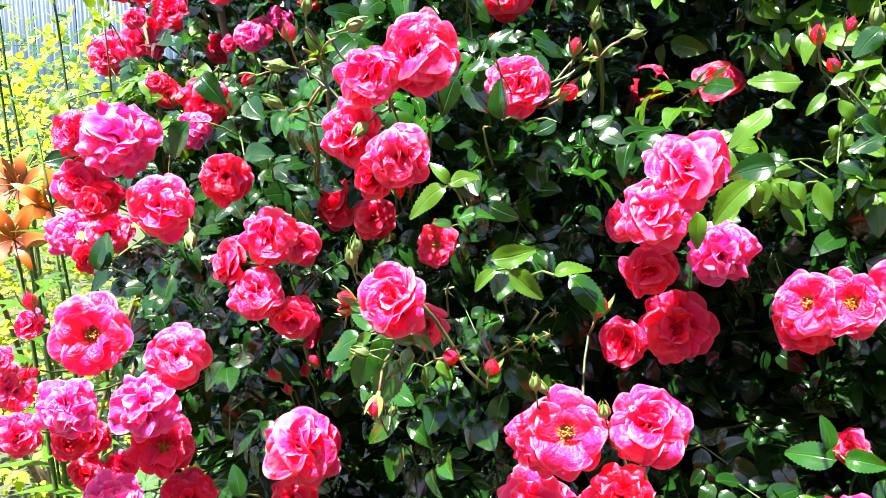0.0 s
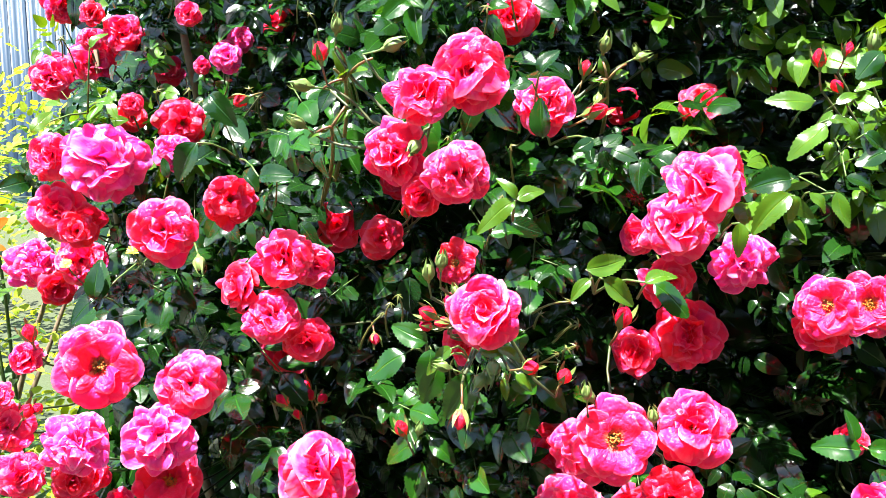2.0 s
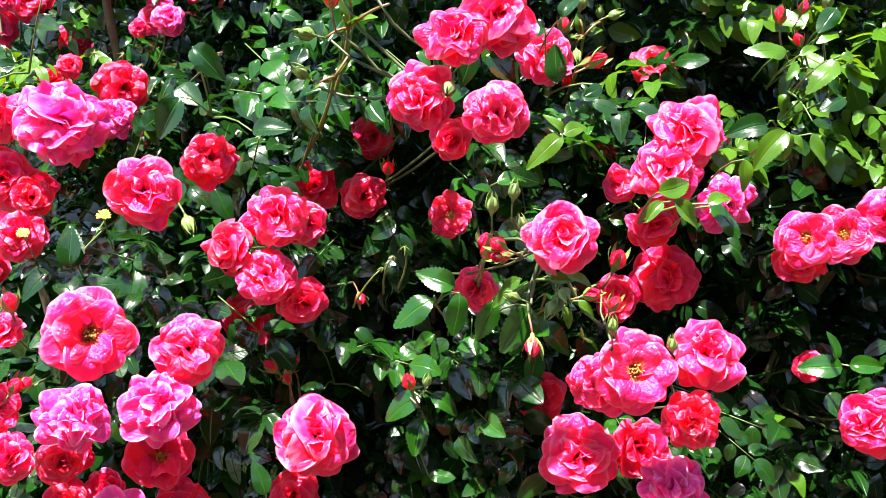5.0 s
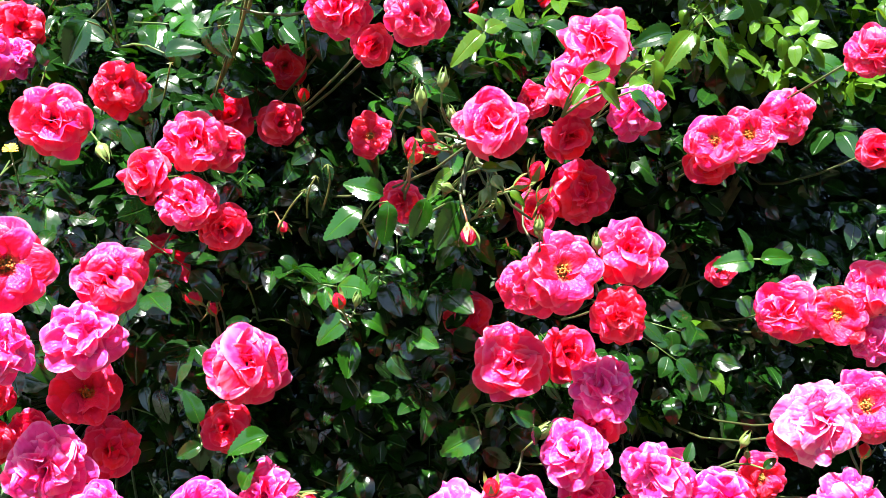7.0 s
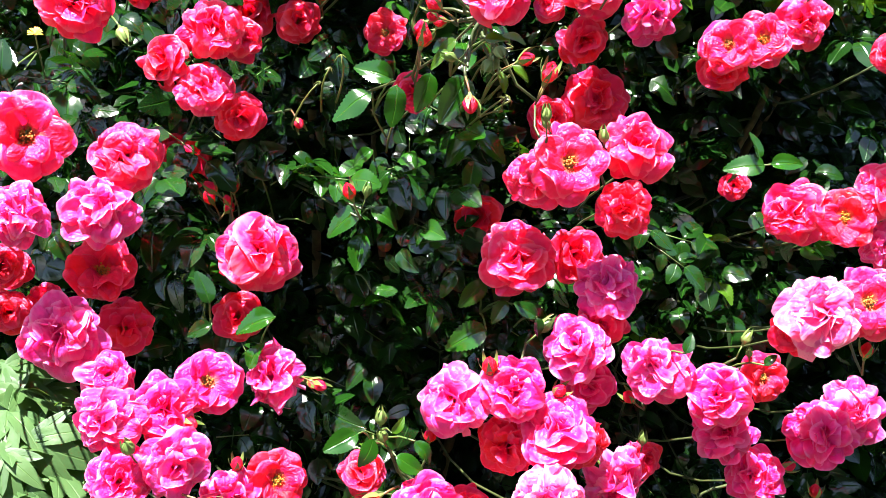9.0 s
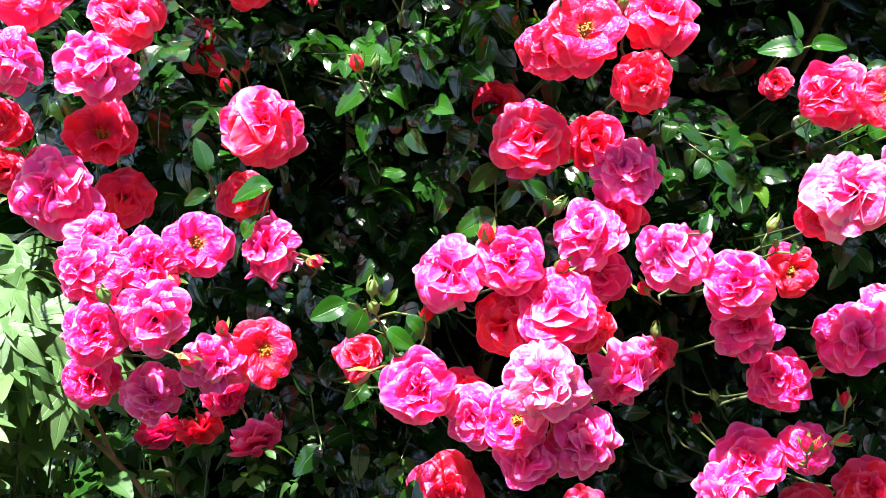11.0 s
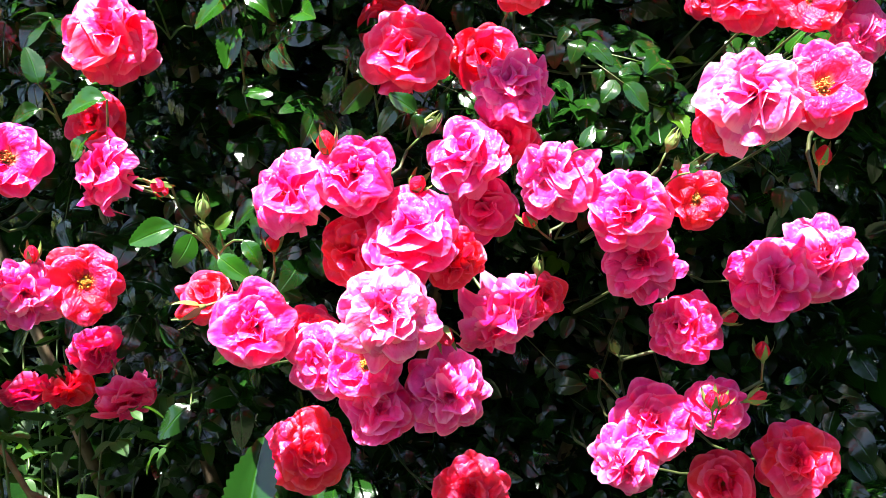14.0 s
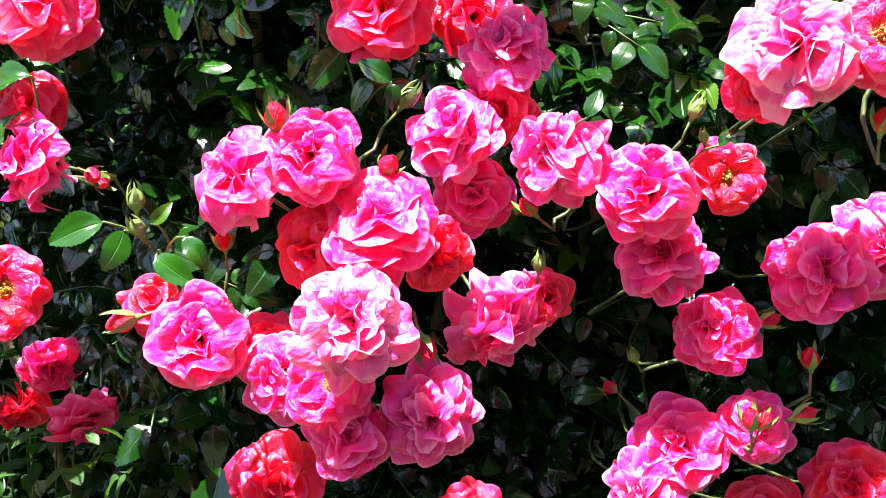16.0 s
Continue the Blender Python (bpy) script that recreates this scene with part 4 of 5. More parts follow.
sprig("young", (0.002, 0.54, 1.071, -0.024, 0.531, 1.06), (0.003, 0.541, 1.072, 0.021, 0.538, 1.081), (0.003, 0.541, 1.072, -0.005, 0.54, 1.088))
sprig("mid", (0.011, 0.65, 1.033, 0.036, 0.644, 1.041), (0.006, 0.649, 1.028, -0.009, 0.646, 1.033))
sprig("mid", (0.077, 0.659, 1.077, 0.061, 0.654, 1.072), (0.077, 0.659, 1.076, 0.09, 0.656, 1.08))
sprig("young", (0.033, 0.471, 1.039, 0.053, 0.462, 1.027), (0.024, 0.472, 1.044, 0.048, 0.467, 1.053), (0.055, 0.47, 1.037, 0.074, 0.467, 1.046), (0.026, 0.471, 1.039, 0.013, 0.465, 1.031))
sprig("mid", (0.064, 0.48, 1.034, 0.086, 0.468, 1.016))
sprig("mid", (-0.052, 0.61, 0.963, -0.086, 0.613, 0.945), (-0.039, 0.604, 0.971, -0.067, 0.612, 0.984), (-0.037, 0.602, 0.967, -0.044, 0.591, 0.936))
sprig("mid", (-0.023, 0.528, 0.973, -0.045, 0.523, 0.943), (-0.042, 0.539, 0.975, -0.052, 0.531, 0.95))
sprig("mid", (0.044, 0.645, 0.926, 0.016, 0.648, 0.91), (0.045, 0.645, 0.928, 0.065, 0.623, 0.915), (0.042, 0.643, 0.91, 0.034, 0.632, 0.881))
sprig("mid", (-0.005, 0.675, 0.895, 0.013, 0.651, 0.873), (-0.008, 0.679, 0.904, 0.013, 0.662, 0.914), (-0.01, 0.678, 0.898, -0.021, 0.676, 0.883), (-0.021, 0.688, 0.917, -0.04, 0.69, 0.907))
sprig("mid", (-0.033, 0.685, 0.872, -0.067, 0.688, 0.857), (-0.026, 0.681, 0.874, -0.009, 0.662, 0.86))
sprig("mid", (-0.031, 0.688, 0.854, -0.043, 0.677, 0.822), (-0.029, 0.678, 0.811, -0.01, 0.663, 0.814))
sprig("young", (-0.042, 0.687, 0.864, -0.033, 0.681, 0.875))
sprig("mid", (0.045, 0.633, 0.82, 0.023, 0.63, 0.797), (0.059, 0.622, 0.804, 0.042, 0.621, 0.788), (0.067, 0.618, 0.802, 0.084, 0.598, 0.792), (0.043, 0.626, 0.783, 0.007, 0.631, 0.773))
sprig("mid", (0.031, 0.652, 0.823, 0.012, 0.651, 0.807), (0.036, 0.652, 0.835, 0.016, 0.658, 0.845))
sprig("young", (0.178, 0.553, 1.071, 0.149, 0.547, 1.049), (0.181, 0.553, 1.07, 0.179, 0.545, 1.053))
sprig("young", (0.209, 0.585, 1.068, 0.222, 0.575, 1.057), (0.225, 0.581, 1.068, 0.233, 0.567, 1.043))
sprig("young", (0.167, 0.499, 1.117, 0.139, 0.495, 1.101), (0.168, 0.499, 1.119, 0.179, 0.494, 1.12))
sprig("young", (0.22, 0.605, 1.126, 0.184, 0.605, 1.132))
sprig("old", (0.282, 0.726, 1.173, 0.24, 0.723, 1.159), (0.286, 0.724, 1.165, 0.293, 0.72, 1.185))
sprig("old", (0.245, 0.603, 1.076, 0.267, 0.589, 1.069), (0.27, 0.613, 1.159, 0.247, 0.607, 1.14))
sprig("old", (0.272, 0.6, 1.093, 0.245, 0.598, 1.085), (0.257, 0.605, 1.104, 0.272, 0.595, 1.097), (0.21, 0.611, 1.073, 0.177, 0.611, 1.071))
sprig("young", (0.27, 0.61, 1.141, 0.247, 0.604, 1.138), (0.272, 0.613, 1.155, 0.251, 0.606, 1.145))
sprig("young", (0.242, 0.617, 1.124, 0.261, 0.613, 1.134), (0.239, 0.616, 1.119, 0.223, 0.608, 1.105), (0.248, 0.615, 1.115, 0.258, 0.606, 1.098))
sprig("mid", (-0.113, 0.649, 0.807, -0.147, 0.654, 0.802), (-0.133, 0.651, 0.771, -0.125, 0.646, 0.794))
sprig("old", (-0.152, 0.675, 0.8, -0.174, 0.678, 0.794), (-0.152, 0.678, 0.815, -0.16, 0.68, 0.843))
sprig("mid", (-0.081, 0.574, 0.741, -0.111, 0.574, 0.732), (-0.072, 0.57, 0.737, -0.085, 0.564, 0.717), (-0.059, 0.563, 0.725, -0.041, 0.548, 0.714), (-0.046, 0.561, 0.734, -0.037, 0.549, 0.719))
sprig("young", (-0.06, 0.567, 0.74, -0.051, 0.562, 0.751))
sprig("old", (-0.065, 0.716, 0.59, -0.096, 0.711, 0.566), (-0.071, 0.726, 0.629, -0.084, 0.728, 0.651))
sprig("old", (-0.046, 0.569, 0.562, -0.039, 0.563, 0.622))
sprig("old", (-0.192, 0.743, 1.091, -0.214, 0.737, 1.06), (-0.182, 0.745, 1.126, -0.163, 0.724, 1.103), (-0.147, 0.719, 1.068, -0.119, 0.699, 1.072))
sprig("old", (-0.271, 0.746, 0.975, -0.272, 0.743, 1.005))
sprig("old", (-0.267, 0.758, 0.955, -0.234, 0.752, 0.963))
sprig("mid", (0.237, 0.548, 0.903, 0.204, 0.557, 0.907), (0.241, 0.546, 0.905, 0.261, 0.527, 0.909), (0.234, 0.551, 0.909, 0.229, 0.551, 0.933))
sprig("old", (0.057, 0.576, 0.803, 0.039, 0.582, 0.817), (0.057, 0.576, 0.802, 0.058, 0.569, 0.789))
sprig("young", (0.148, 0.557, 1.053, 0.148, 0.547, 1.031))
sprig("old", (0.125, 0.496, 0.788, 0.129, 0.494, 0.803))
sprig("old", (0.183, 0.483, 0.775, 0.192, 0.478, 0.784))
sprig("old", (-0.217, 0.773, 1.062, -0.223, 0.771, 1.08), (-0.271, 0.753, 0.972, -0.27, 0.752, 1.006))
sprig("young", (-0.279, 0.824, 1.161, -0.268, 0.823, 1.178), (-0.324, 0.81, 1.095, -0.31, 0.809, 1.116))
sprig("young", (-0.025, 0.502, 0.994, -0.013, 0.492, 0.998), (-0.016, 0.498, 0.997, -0.004, 0.485, 0.993), (-0.039, 0.51, 0.994, -0.053, 0.511, 0.986), (-0.043, 0.51, 0.988, -0.058, 0.512, 0.981))
sprig("young", (-0.003, 0.507, 0.979, 0.005, 0.497, 0.972), (-0.01, 0.51, 0.976, -0.01, 0.503, 0.962))
sprig("old", (0.037, 0.613, 1.102, 0.033, 0.612, 1.133), (0.031, 0.621, 1.138, 0.012, 0.615, 1.135), (0.071, 0.613, 1.101, 0.055, 0.607, 1.095))
sprig("old", (0.029, 0.594, 1.143, 0.04, 0.593, 1.163))
sprig("old", (-0.054, 0.746, 0.855, -0.057, 0.746, 0.876), (-0.086, 0.763, 0.86, -0.107, 0.768, 0.865), (-0.085, 0.769, 0.889, -0.08, 0.764, 0.915))


def spray(hub, foot, *ends):
    """The forked reddish stem of a spray of buds, with small bracts at the fork."""
    hub, foot = Vector(hub), Vector(foot)
    v, f = tube(bend(foot, hub, (0.004, -0.004, 0.003), 6), 0.0017, 0.0013, 7)
    in_bush("twig", v, f, SPRAY)
    for e in ends:
        e = Vector(e)
        v, f = tube(bend(hub, e, (rb.uniform(-.003, .003), -0.003, 0.002), 6), 0.0011, 0.0009, 6)
        in_bush("twig", v, f, REDSTEM)
        side = (e - hub).normalized() * 0.012
        sprig("young", (*hub.lerp(e, 0.15), *(hub.lerp(e, 0.2) + side + Vector((rb.uniform(-.006, .006), -0.006, rb.uniform(-.002, .009))))))


spray((-0.085, 0.688, 1.138), (-0.09, 0.76, 1.06), (-0.07, 0.645, 1.152), (-0.1, 0.69, 1.132), (-0.094, 0.668, 1.145), (-0.092, 0.672, 1.16))
spray((-0.095, 0.69, 1.105), (-0.1, 0.77, 1.04), (-0.106, 0.69, 1.101), (-0.085, 0.69, 1.12))
spray((0.112, 0.712, 1.138), (0.12, 0.78, 1.06), (0.108, 0.712, 1.152), (0.126, 0.711, 1.15), (0.105, 0.709, 1.134), (0.098, 0.713, 1.136))

# leaves that can be told apart, in the part of the bush that the walk passes
for p in spread(200, 0.0, 0.08, rb, 0.012, 0.5, 1.25, -0.36, 0.36):
    # lighter mid leaves paint in sun high in the middle, fewer in shade below
    tag = "young" if rb.random() < 0.05 + (0.55 if p.x > 0.16 or p.x < -0.22 else 0.3) * min(1.0, max(0.0, p.z - 1.0) / 0.12) else "mid" if rb.random() < (0.4 if -0.14 < p.x < 0.14 and p.z > 0.78 else 0.1) else "old"
    m = leaf_pose(p, rb.uniform(0.021, 0.031), rb)
    lay = leaf_layout(rb, rb.choice((1, 2, 2)))
    v, f = tube([(0, -0.5, -.05), (0, 0.4, 0.0), (0, max(l.translation.y for l in lay), 0)], 0.022, 0.015, 4)
    lf = part("leaf", mesh_of("rachis", v, f, STEM), bush, m=TO_BUSH @ m)
    for l in lay:
        part("leaflet", rb.choice(LEAFLETS[tag]), lf, m=l)

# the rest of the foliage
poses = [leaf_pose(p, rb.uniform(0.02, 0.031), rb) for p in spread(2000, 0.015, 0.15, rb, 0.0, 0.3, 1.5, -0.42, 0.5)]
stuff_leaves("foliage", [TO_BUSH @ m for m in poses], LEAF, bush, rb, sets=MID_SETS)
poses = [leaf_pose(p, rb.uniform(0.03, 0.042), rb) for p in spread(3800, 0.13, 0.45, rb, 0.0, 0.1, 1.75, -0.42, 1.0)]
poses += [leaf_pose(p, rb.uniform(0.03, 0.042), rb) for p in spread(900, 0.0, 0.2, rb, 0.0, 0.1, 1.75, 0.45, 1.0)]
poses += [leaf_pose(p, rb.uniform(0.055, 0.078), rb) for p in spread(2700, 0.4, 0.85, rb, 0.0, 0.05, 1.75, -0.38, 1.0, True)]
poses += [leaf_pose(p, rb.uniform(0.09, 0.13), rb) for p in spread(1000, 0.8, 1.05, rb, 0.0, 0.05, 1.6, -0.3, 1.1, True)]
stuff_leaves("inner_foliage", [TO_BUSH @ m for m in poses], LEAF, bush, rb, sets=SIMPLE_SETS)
poses = [leaf_pose(p, rb.uniform(0.02, 0.032), rb) for p in spread(170, -0.01, 0.06, rb, 0.008, 1.03, 1.3, 0.14, 0.5)]
poses += [leaf_pose(p, rb.uniform(0.016, 0.026), rb) for p in spread(70, -0.01, 0.08, rb, 0.008, 1.06, 1.34, -0.37, -0.2)]
stuff_leaves("young_foliage", [TO_BUSH @ m for m in poses], YOUNG, bush, rb, sets=YOUNG_MID)
poses = [leaf_pose(p, rb.uniform(0.017, 0.026), rb) for p in spread(330, 0.0, 0.3, rb, 0.004, 1.07, 1.36, -0.36, 0.12)]
stuff_leaves("fresh_foliage", [TO_BUSH @ m for m in poses], MIDLEAF, bush, rb, sets=MID_SETS)

# bare stalks of spent blooms, with the starred sepals left on them
stalks, stars = [], []
tangle = [p for p in spread(36, -0.02, 0.03, rb, 0.0, 1.05, 1.26, -0.36, 0.03)]
tangle += [p for p in spread(15, -0.03, 0.0, rb, 0.0, 0.93, 1.0, -0.06, 0.08)]
for p in tangle:
    n = Vector((rb.uniform(-.8, .8), rb.uniform(-1, -.2), rb.uniform(-.1, .9))).normalized()
    foot = p - n * 0.02 + Vector((rb.uniform(-.012, .012), 0.016, -0.016))
    stalks.append(tube(bend(foot, p, (rb.uniform(-.004, .004), -.003, .003), 5), 0.0009, 0.0006, 5))
    m = frame_to(p, n, rb.uniform(0.0028, 0.005), rb.uniform(0, 6))
    stars.append(([m @ Vector(q) for q in tube([(0, 0, -.3), (0, 0, -.12), (0, 0, .12)], .12, .2, 6)[0]], tube([(0, 0, 0), (0, 0, 1), (0, 0, 2)], 1, 1, 6)[1]))
    for k in range(5):
        a, lift = k * 1.257 + rb.uniform(-.3, .3), rb.uniform(-1.3, -.2)
        t = Matrix.Rotation(a, 4, "Z")
        sv = [m @ (t @ Vector((s * w, y, lift * y * y + .1))) for y, w in ((.1, .1), (.45, .14), (.8, .08), (1.15, .01)) for s in (-1, 0, 1)]
        stars.append((sv, [(r * 3 + c, r * 3 + c + 1, r * 3 + c + 4, r * 3 + c + 3) for r in range(3) for c in range(2)]))
tagged(in_bush("bare_stalk", *join(*stalks), SPRAY), "thin reddish stalks of spent blooms", kind="stuff")
tagged(in_bush("dry_calyx", *join(*stars), SPRAY), "starred green sepals of spent blooms", kind="stuff")


# ---- what stands beside and behind the bush ----
def metal_material():
    k = Mat("ribbed_metal")
    c = k.mix(k.math("MULTIPLY", k.noise(2.0, 4.0), 0.8), (0.018, 0.036, 0.065), (0.035, 0.062, 0.09))
    return k.plain(c, k.math("ADD", k.math("MULTIPLY", k.noise(14.0), 0.2), 0.35), metal=0.0, spec=0.25)


METAL = metal_material()
fence = tagged(new("metal_fence"), "grey-blue ribbed sheet metal garden fence", "fence", kind="structure")
fence.location = (-3.0, 9.0, 0)
for i in range(8):
    v, f = [], []
    n = 60
    for j in range(n + 1):
        x = -4.0 + i * 1.0 + j / n * 0.99
        y = 0.012 * math.sin(j / n * 2 * math.pi * 13)
        v += [(x, y, 0.05), (x, y, 1.9), (x, y + 0.004, 1.9), (x, y + 0.004, 0.05)]
    for j in range(n):
        a = j * 4
        f += [(a, a + 4, a + 5, a + 1), (a + 2, a + 6, a + 7, a + 3), (a + 1, a + 5, a + 6, a + 2)]
    part("panel", mesh_of("panel", v, f, METAL), fence)
    v, f = tube([(-4.0 + i, 0.05, 0.0), (-4.0 + i, 0.05, 1.8)], 0.03, 0.03, 8)
    part("post", mesh_of("post", v, f, METAL), fence)


def shrub(name, label, x, y, reach, height, count, size, material, seed, low=0.05):
    """A rounded shrub: stems from the ground and many small leaves."""
    rng = random.Random(seed)
    root = tagged(new(name), label, "shrub")
    root.location = (x, y, 0)
    for i in range(7):
        a = rng.uniform(0, 6.28)
        tip = Vector((reach * 0.6 * math.cos(a), reach * 0.6 * math.sin(a), height * rng.uniform(.7, .9)))
        v, f = tube(bend((0, 0, 0), tip, (0, 0, .08), 6, 0.01), 0.008, 0.003, 6)
        part("stem", mesh_of("stem", v, f, CANE), root)
    poses = []
    while len(poses) < count:
        d = Vector((rng.gauss(0, 1), rng.gauss(0, 1), rng.gauss(0, 1))).normalized() * rng.uniform(0.55, 1.0) ** 0.6
        bump = 1 + 0.25 * noise.noise(d * 2.2 + Vector((seed, 0, 0)))
        p = Vector((d.x * reach * bump, d.y * reach * bump, height * 0.55 + d.z * height * 0.5 * bump))
        if p.z < low:
            continue
        out = (Vector((d.x, d.y, d.z * 0.6)) + Vector((rng.uniform(-.6, .6), rng.uniform(-.6, .6), rng.uniform(-.4, .5)))).normalized()
        up = Vector((rng.uniform(-.4, .4), rng.uniform(-.6, .2), 1))
        xx = out.cross(up).normalized()
        m = Matrix((xx, out, xx.cross(out))).transposed().to_4x4()
        poses.append(Matrix.Translation(p) @ m @ Matrix.Scale(size * rng.uniform(.7, 1.2), 4))
    stuff_leaves("foliage", poses, material, root, rng, (1,), SIMPLE_SETS)
    return root


shrub("golden_shrub", "bright yellow-green leafy shrub in full sun", -0.8, 1.95, 0.56, 1.12, 3400, 0.023, YELLOW, 5)
shrub("golden_shrub", "bright yellow-green leafy shrub in full sun", -1.6, 2.7, 0.65, 1.12, 2000, 0.03, YELLOW, 6)
shrub("green_shrub", "loose light green shrub before the fence", -2.1, 4.2, 0.8, 1.25, 900, 0.04, YOUNG, 7)
shrub("green_shrub", "loose light green shrub before the fence", -0.6, 4.6, 0.9, 1.2, 900, 0.04, YOUNG, 8)


# lobed leaves of the plant at the foot of the bush
def lobed(rng):
    v, f, uv = [], [], []
    for a, s in ((0, 1.0), (0.5, 0.82), (-0.5, 0.82), (1.05, 0.6), (-1.05, 0.6)):
        lv, lf, lu = leaflet(rng, 3, 0.17, rng.uniform(.05, .4), 0.2)
        m = Matrix.Rotation(a, 4, "Z") @ Matrix.Scale(s, 4)
        o = len(v)
        v += [tuple(m @ Vector(p) + Vector((0, 0, 0.012 * abs(a)))) for p in lv]
        f += [tuple(i + o for i in q) for q in lf]
        uv += lu
    return v, f, uv


LOBED_SETS = [lobed(random.Random(i)) for i in range(4)]


def leafy_plant(name, label, x, y, z0, z1, reach, count, size, material, seed, sets):
    """Upright stems with leaves along them, down to the ground."""
    rng = random.Random(seed)
    root = tagged(new(name), label, "plant")
    root.location = (x, y, 0)
    meshes = [mesh_of("leaf", v, f, material, uv) for v, f, uv in sets]
    for i in range(count):
        a, r = rng.uniform(0, 6.28), reach * math.sqrt(rng.random())
        top = Vector((r * math.cos(a), r * math.sin(a), rng.uniform(z0, z1)))
        foot = Vector((top.x * 0.3, top.y * 0.3, 0))
        v, f = tube(bend(foot, top, (0, 0, 0.02), 6, 0.004), 0.002, 0.001, 5)
        st = part("stem", mesh_of("stem", v, f, STEM), root)
        turn = rng.uniform(0, 6.28)
        for k in range(3):
            m = Matrix.Translation(top) @ Matrix.Rotation(turn + (k - 1) * 1.05, 4, "Z") @ Matrix.Rotation(rng.uniform(-.5, .35), 4, "X") @ Matrix.Rotation(rng.uniform(-.3, .3), 4, "Y") @ Matrix.Scale(size * rng.uniform(.75, 1.15), 4)
            part("leaf", rng.choice(meshes), st, m=m)
    return root


def leaf_fill(plant, count, lo, hi, reach, size, material, sets, seed):
    """The lower, hidden leaves of a plant, joined."""
    rng = random.Random(seed)
    poses = []
    for _ in range(count):
        a, r = rng.uniform(0, 6.28), reach * math.sqrt(rng.random())
        p = Vector((r * math.cos(a), r * math.sin(a), rng.uniform(lo, hi)))
        poses.append(Matrix.Translation(p) @ Matrix.Rotation(rng.uniform(0, 6.28), 4, "Z") @ Matrix.Rotation(rng.uniform(-.7, .4), 4, "X") @ Matrix.Scale(size * rng.uniform(.7, 1.2), 4))
    stuff_leaves("foliage", poses, material, plant, rng, (1,), sets)


lobe = leafy_plant("lobed_leaf_plant", "pale green plant with lobed leaves beside the bush", -0.43, 0.85, 0.5, 0.68, 0.14, 36, 0.047, PEONY, 21, LOBED_SETS)


def lobed_top(x, y, z, size, seed):
    """A shoot of the lobed plant with its spread of leaves."""
    rng = random.Random(seed)
    top = Vector((x, y, z)) - lobe.location
    v, f = tube(bend((top.x * 0.4, top.y * 0.4 + 0.03, 0), top, (0, 0.03, 0.02), 6, 0.003), 0.0018, 0.0009, 5)
    st = part("stem", mesh_of("stem", v, f, TWIG), lobe)
    turn = rng.uniform(0, 6.28)
    for k in range(4):
        m = Matrix.Translation(top) @ Matrix.Rotation(0.55, 4, "X") @ Matrix.Rotation(turn + k * 1.57 + rng.uniform(-.3, .3), 4, "Z") @ Matrix.Rotation(rng.uniform(-.9, .3), 4, "X") @ Matrix.Rotation(rng.uniform(-.7, .7), 4, "Y") @ Matrix.Scale(size * rng.uniform(.8, 1.15), 4)
        v, f, uv = LOBED_SETS[rng.randrange(4)]
        part("leaf", mesh_of("leaf", v, f, PEONY, uv), st, m=m)


lobed_top(-0.287, 0.87, 0.734, 0.055, 0)
lobed_top(-0.274, 0.849, 0.718, 0.055, 1)
lobed_top(-0.261, 0.838, 0.697, 0.055, 2)
lobed_top(-0.287, 0.83, 0.707, 0.06, 3)
lobed_top(-0.247, 0.839, 0.677, 0.05, 4)
lobed_top(-0.274, 0.809, 0.688, 0.06, 5)
lobed_top(-0.294, 0.795, 0.687, 0.06, 6)
lobed_top(-0.258, 0.806, 0.661, 0.06, 7)
lobed_top(-0.238, 0.816, 0.644, 0.055, 8)
lobed_top(-0.28, 0.783, 0.661, 0.065, 9)
lobed_top(-0.31, 0.828, 0.697, 0.065, 10)
lobed_top(-0.308, 0.865, 0.718, 0.06, 11)
lobed_top(-0.25, 0.787, 0.639, 0.06, 12)
lobed_top(-0.309, 0.798, 0.665, 0.065, 13)
lobed_top(-0.23, 0.848, 0.655, 0.05, 14)
lobed_top(-0.26, 0.884, 0.705, 0.05, 15)
leaf_fill(lobe, 260, 0.35, 0.66, 0.17, 0.046, PEONY, LOBED_SETS, 31)
low = leafy_plant("bramble", "low leafy shoots with toothed leaves under the bush", -0.2, 0.92, 0.35, 0.57, 0.22, 50, 0.026, GREEN, 22, LEAFLET_SETS)
leaf_fill(low, 420, 0.15, 0.58, 0.25, 0.026, GREEN, MID_SETS, 32)

# dry woody stem that rises beside the bush
dry = tagged(new("dry_stem"), "bare brown woody stem forking beside the bush", "stem")
dry.location = (-0.19, 0.83, 0.0)


def dry_branch(r, *pts):
    pts = [Vector(p) - dry.location for p in pts]
    v, f = tube(pts, 0.62 * r, 0.56 * r, 8)
    part("branch", mesh_of("branch", v, f, DRYWOOD), dry)


DRYWOOD = wood_material("dry_wood", (0.13, 0.07, 0.035), (0.32, 0.2, 0.1), 0.8)
YELLOWRAY = wood_material("yellow_ray", (0.75, 0.42, 0.004), (0.8, 0.5, 0.006), 0.6)


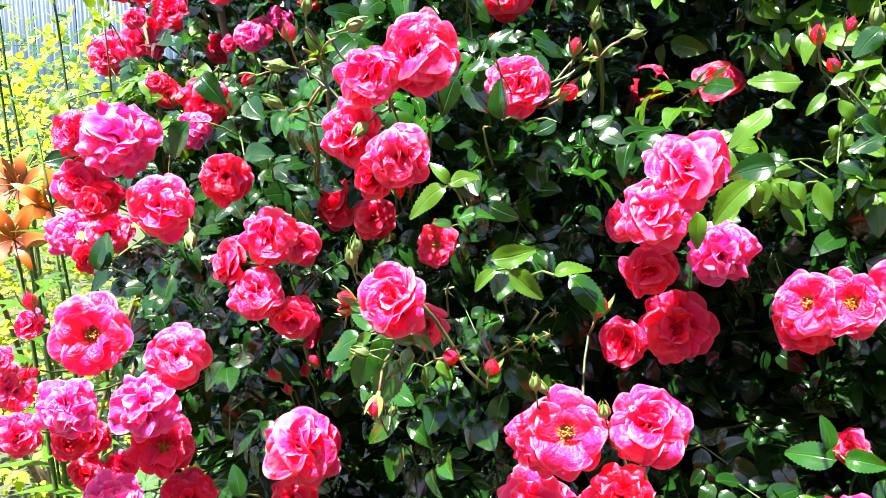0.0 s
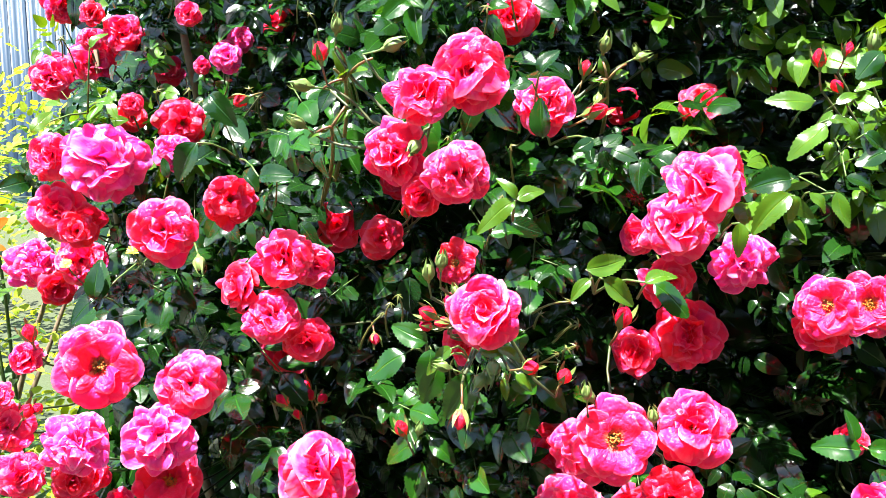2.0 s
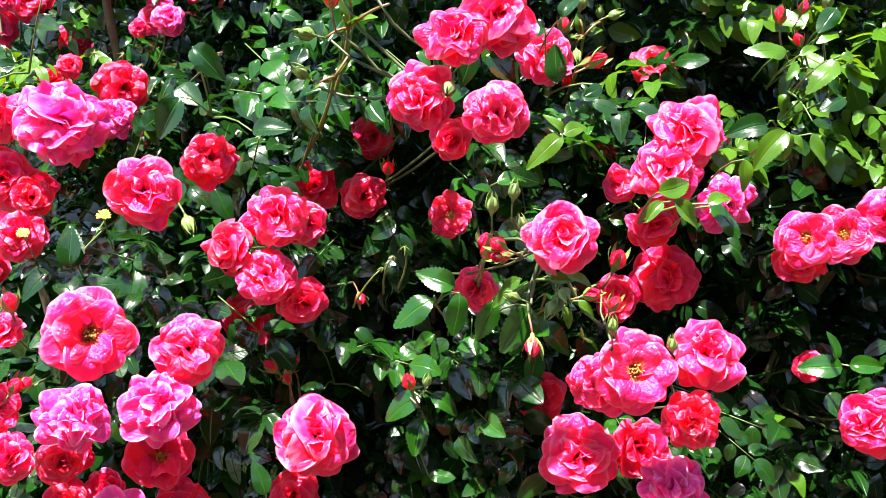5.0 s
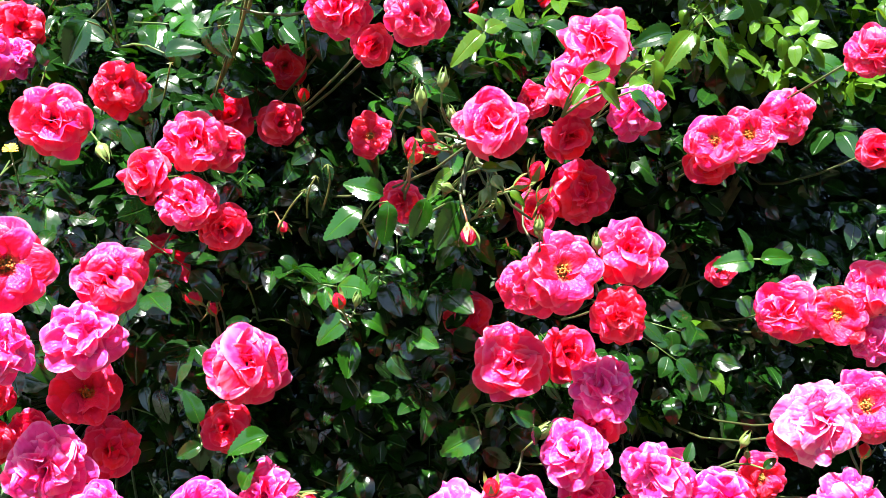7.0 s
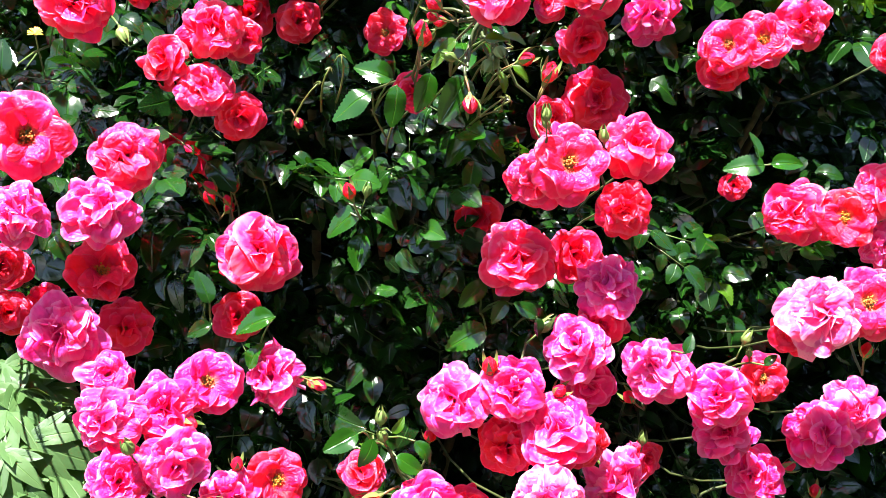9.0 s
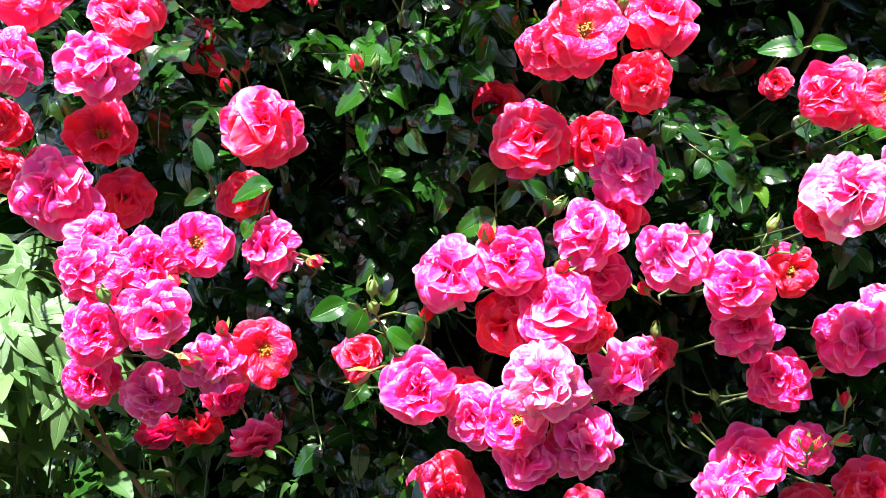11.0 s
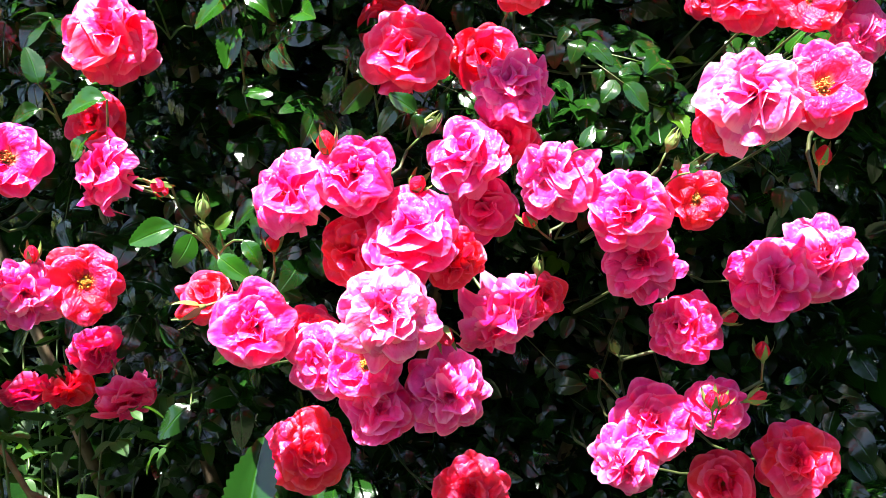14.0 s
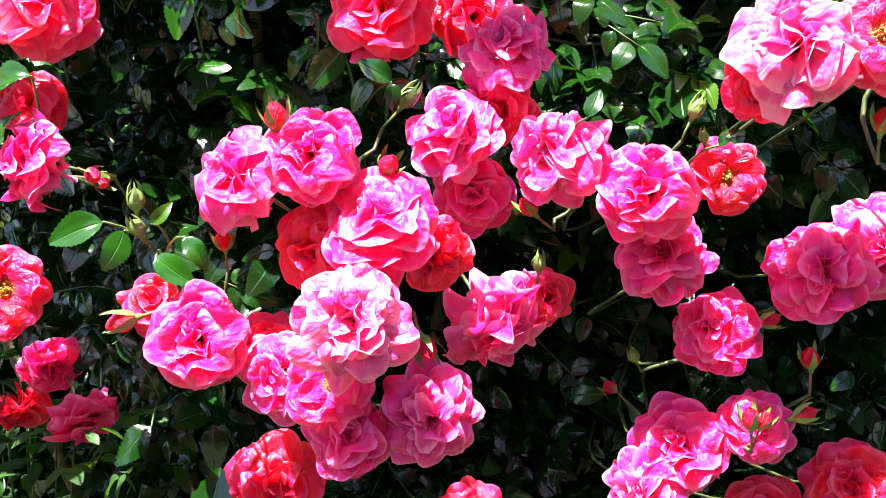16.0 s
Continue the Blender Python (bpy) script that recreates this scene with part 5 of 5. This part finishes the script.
def daisy(x, y, z, size):
    """A small yellow flower on a thin stalk that rises through the bush."""
    root = new("yellow_flower")
    root.matrix_basis = frame_to((x, y, z), (-0.1, -0.6, 0.75), size)
    rng = random.Random(x)
    ray = [(0, 0.05, 0), (0.06, 0.25, .02), (-0.06, 0.25, .02), (0.05, 0.45, 0.05), (-0.05, 0.45, .05), (0, 0.52, 0.03)]
    me = mesh_of("ray", ray, [(0, 1, 2), (1, 3, 4, 2), (3, 5, 4)], YELLOWRAY)
    for i in range(16):
        part("petal", me, root, m=Matrix.Rotation(i * 0.3927, 4, "Z") @ Matrix.Rotation(rng.uniform(0, .5), 4, "X"))
    v, f = tube([(0, 0, -0.05), (0, 0, 0.05), (0, 0, 0.09)], 0.16, 0.1, 9)
    part("flower_centre", mesh_of("daisy_centre", v, f, STAMEN), root)
    v, f = tube([(0, 0, 0), (0, 0.3, -1.5), (0, 1.5, -5)], 0.05, 0.06, 5)
    part("stalk", mesh_of("daisy_stalk", v, f, STEM), root)
    tagged(root, "small bright yellow daisy-like flower among the leaves", "flower", "yellow flowers")


dry_branch(0.0042, (-0.282, 0.864, 0.608), (-0.252, 0.85, 0.588), (-0.222, 0.833, 0.556), (-0.201, 0.821, 0.531), (-0.183, 0.809, 0.499), (-0.17, 0.8, 0.476))
dry_branch(0.0036, (-0.183, 0.809, 0.499), (-0.163, 0.8, 0.49), (-0.141, 0.79, 0.476))
dry_branch(0.0022, (-0.211, 0.821, 0.514), (-0.207, 0.816, 0.494), (-0.207, 0.812, 0.475))
dry_branch(0.003, (-0.238, 0.85, 0.613), (-0.236, 0.846, 0.595), (-0.226, 0.838, 0.572), (-0.218, 0.831, 0.551))
daisy(-0.246, 0.773, 1.005, 0.011)
daisy(-0.301, 0.795, 0.992, 0.01)


def lily_material():
    k = Mat("lily_petal")
    u, v = k.uv()
    c = k.mix(k.ramp(u, (0.25, (1, 1, 1)), (0.6, (0, 0, 0))), (0.55, 0.11, 0.004), (0.03, 0.006, 0.004))
    return k.leafy(k.mix(k.math("MULTIPLY", k.noise(40.0), 0.4), c, (0.38, 0.06, 0.003)), (0.6, 0.12, 0.003), 0.3, 0.5)


LILY = lily_material()


def lily(x, y, z, size, nx, ny, nz, seed):
    """An orange lily on its own leafy stalk."""
    rng = random.Random(seed)
    root = new("lily")
    root.location = (x, y, 0)
    head = frame_to((0, 0, z), (nx, ny, nz), size, rng.uniform(0, 6))
    for i in range(6):
        v, f, uv = leaflet(rng, 4, 0.2 if i % 2 else 0.15, 0.0, 0.2)
        bent = [(p[0], p[1], p[2] + 0.35 * math.sin(p[1] * 2.3)) for p in v]
        part("petal", mesh_of("lily_petal", bent, f, LILY, uv), root, m=head @ Matrix.Rotation(i * 1.047, 4, "Z"))
    pieces = [tube([(0, 0, 0), (0.2 * math.cos(a), 0.2 * math.sin(a), 0.5), (0.3 * math.cos(a), 0.3 * math.sin(a), 0.62)], 0.012, 0.02, 4) for a in (0.3, 1.3, 2.4, 3.4, 4.5, 5.5)]
    v, f = join(*pieces)
    part("flower_centre", mesh_of("lily_centre", v, f, OLDSTAMEN), root, m=head)
    v, f = tube(bend((0.02, 0.05, 0), (0, 0, z), (0, 0.02, 0), 8), 0.005, 0.003, 6)
    part("stalk", mesh_of("stalk", v, f, STEM), root)
    for i in range(14):
        h = z * (0.25 + 0.05 * i)
        lv, lf, lu = leaflet(rng, 4, 0.1, 0.3, 0.15)
        m = Matrix.Translation((0.005, 0.02, h)) @ Matrix.Rotation(i * 2.4, 4, "Z") @ Matrix.Rotation(0.5, 4, "X") @ Matrix.Scale(0.09, 4)
        part("leaf", mesh_of("lily_leaf", lv, lf, YOUNG, lu), root, m=m)
    tagged(root, "orange lily with dark brown throat on a leafy stalk", "lily", "lilies beside the bush")
    return root


def leafy_stalk(x, y, top, seed):
    """A tall green stalk with narrow leaves."""
    rng = random.Random(seed)
    root = new("tall_weed")
    root.location = (x, y, 0)
    line = bend((0.03, 0.03, 0), (0, 0, top), (0.02, 0.01, 0), 12, 0.003)
    v, f = tube(line, 0.004, 0.0016, 6)
    part("stalk", mesh_of("stalk", v, f, STEM), root)
    for i in range(26):
        t = 0.45 + 0.54 * i / 25
        p = line[min(11, int(t * 11))].lerp(line[min(11, int(t * 11) + 1)], t * 11 % 1)
        lv, lf, lu = leaflet(rng, 4, 0.13, 0.3, 0.15)
        m = Matrix.Translation(p) @ Matrix.Rotation(i * 2.4, 4, "Z") @ Matrix.Rotation(rng.uniform(.2, .8), 4, "X") @ Matrix.Scale(rng.uniform(.04, .07), 4)
        part("leaf", mesh_of("weed_leaf", lv, lf, YOUNG if rng.random() < .6 else GREEN, lu), root, m=m)
    tagged(root, "tall thin green stalk with narrow leaves beside the bush", "weed", "tall stalks beside the bush")


leafy_stalk(-0.62, 1.35, 1.22, 1)
leafy_stalk(-0.56, 1.42, 1.3, 2)
leafy_stalk(-0.5, 1.2, 1.05, 3)
leafy_stalk(-0.68, 1.5, 1.36, 4)
lily(-0.525, 1.282, 0.931, 0.058, 0.545, -0.656, 0.522, 0)
lily(-0.586, 1.339, 0.954, 0.058, -0.104, -0.839, 0.533, 1)
lily(-0.55, 1.225, 0.901, 0.05, 0.212, -0.894, 0.395, 2)
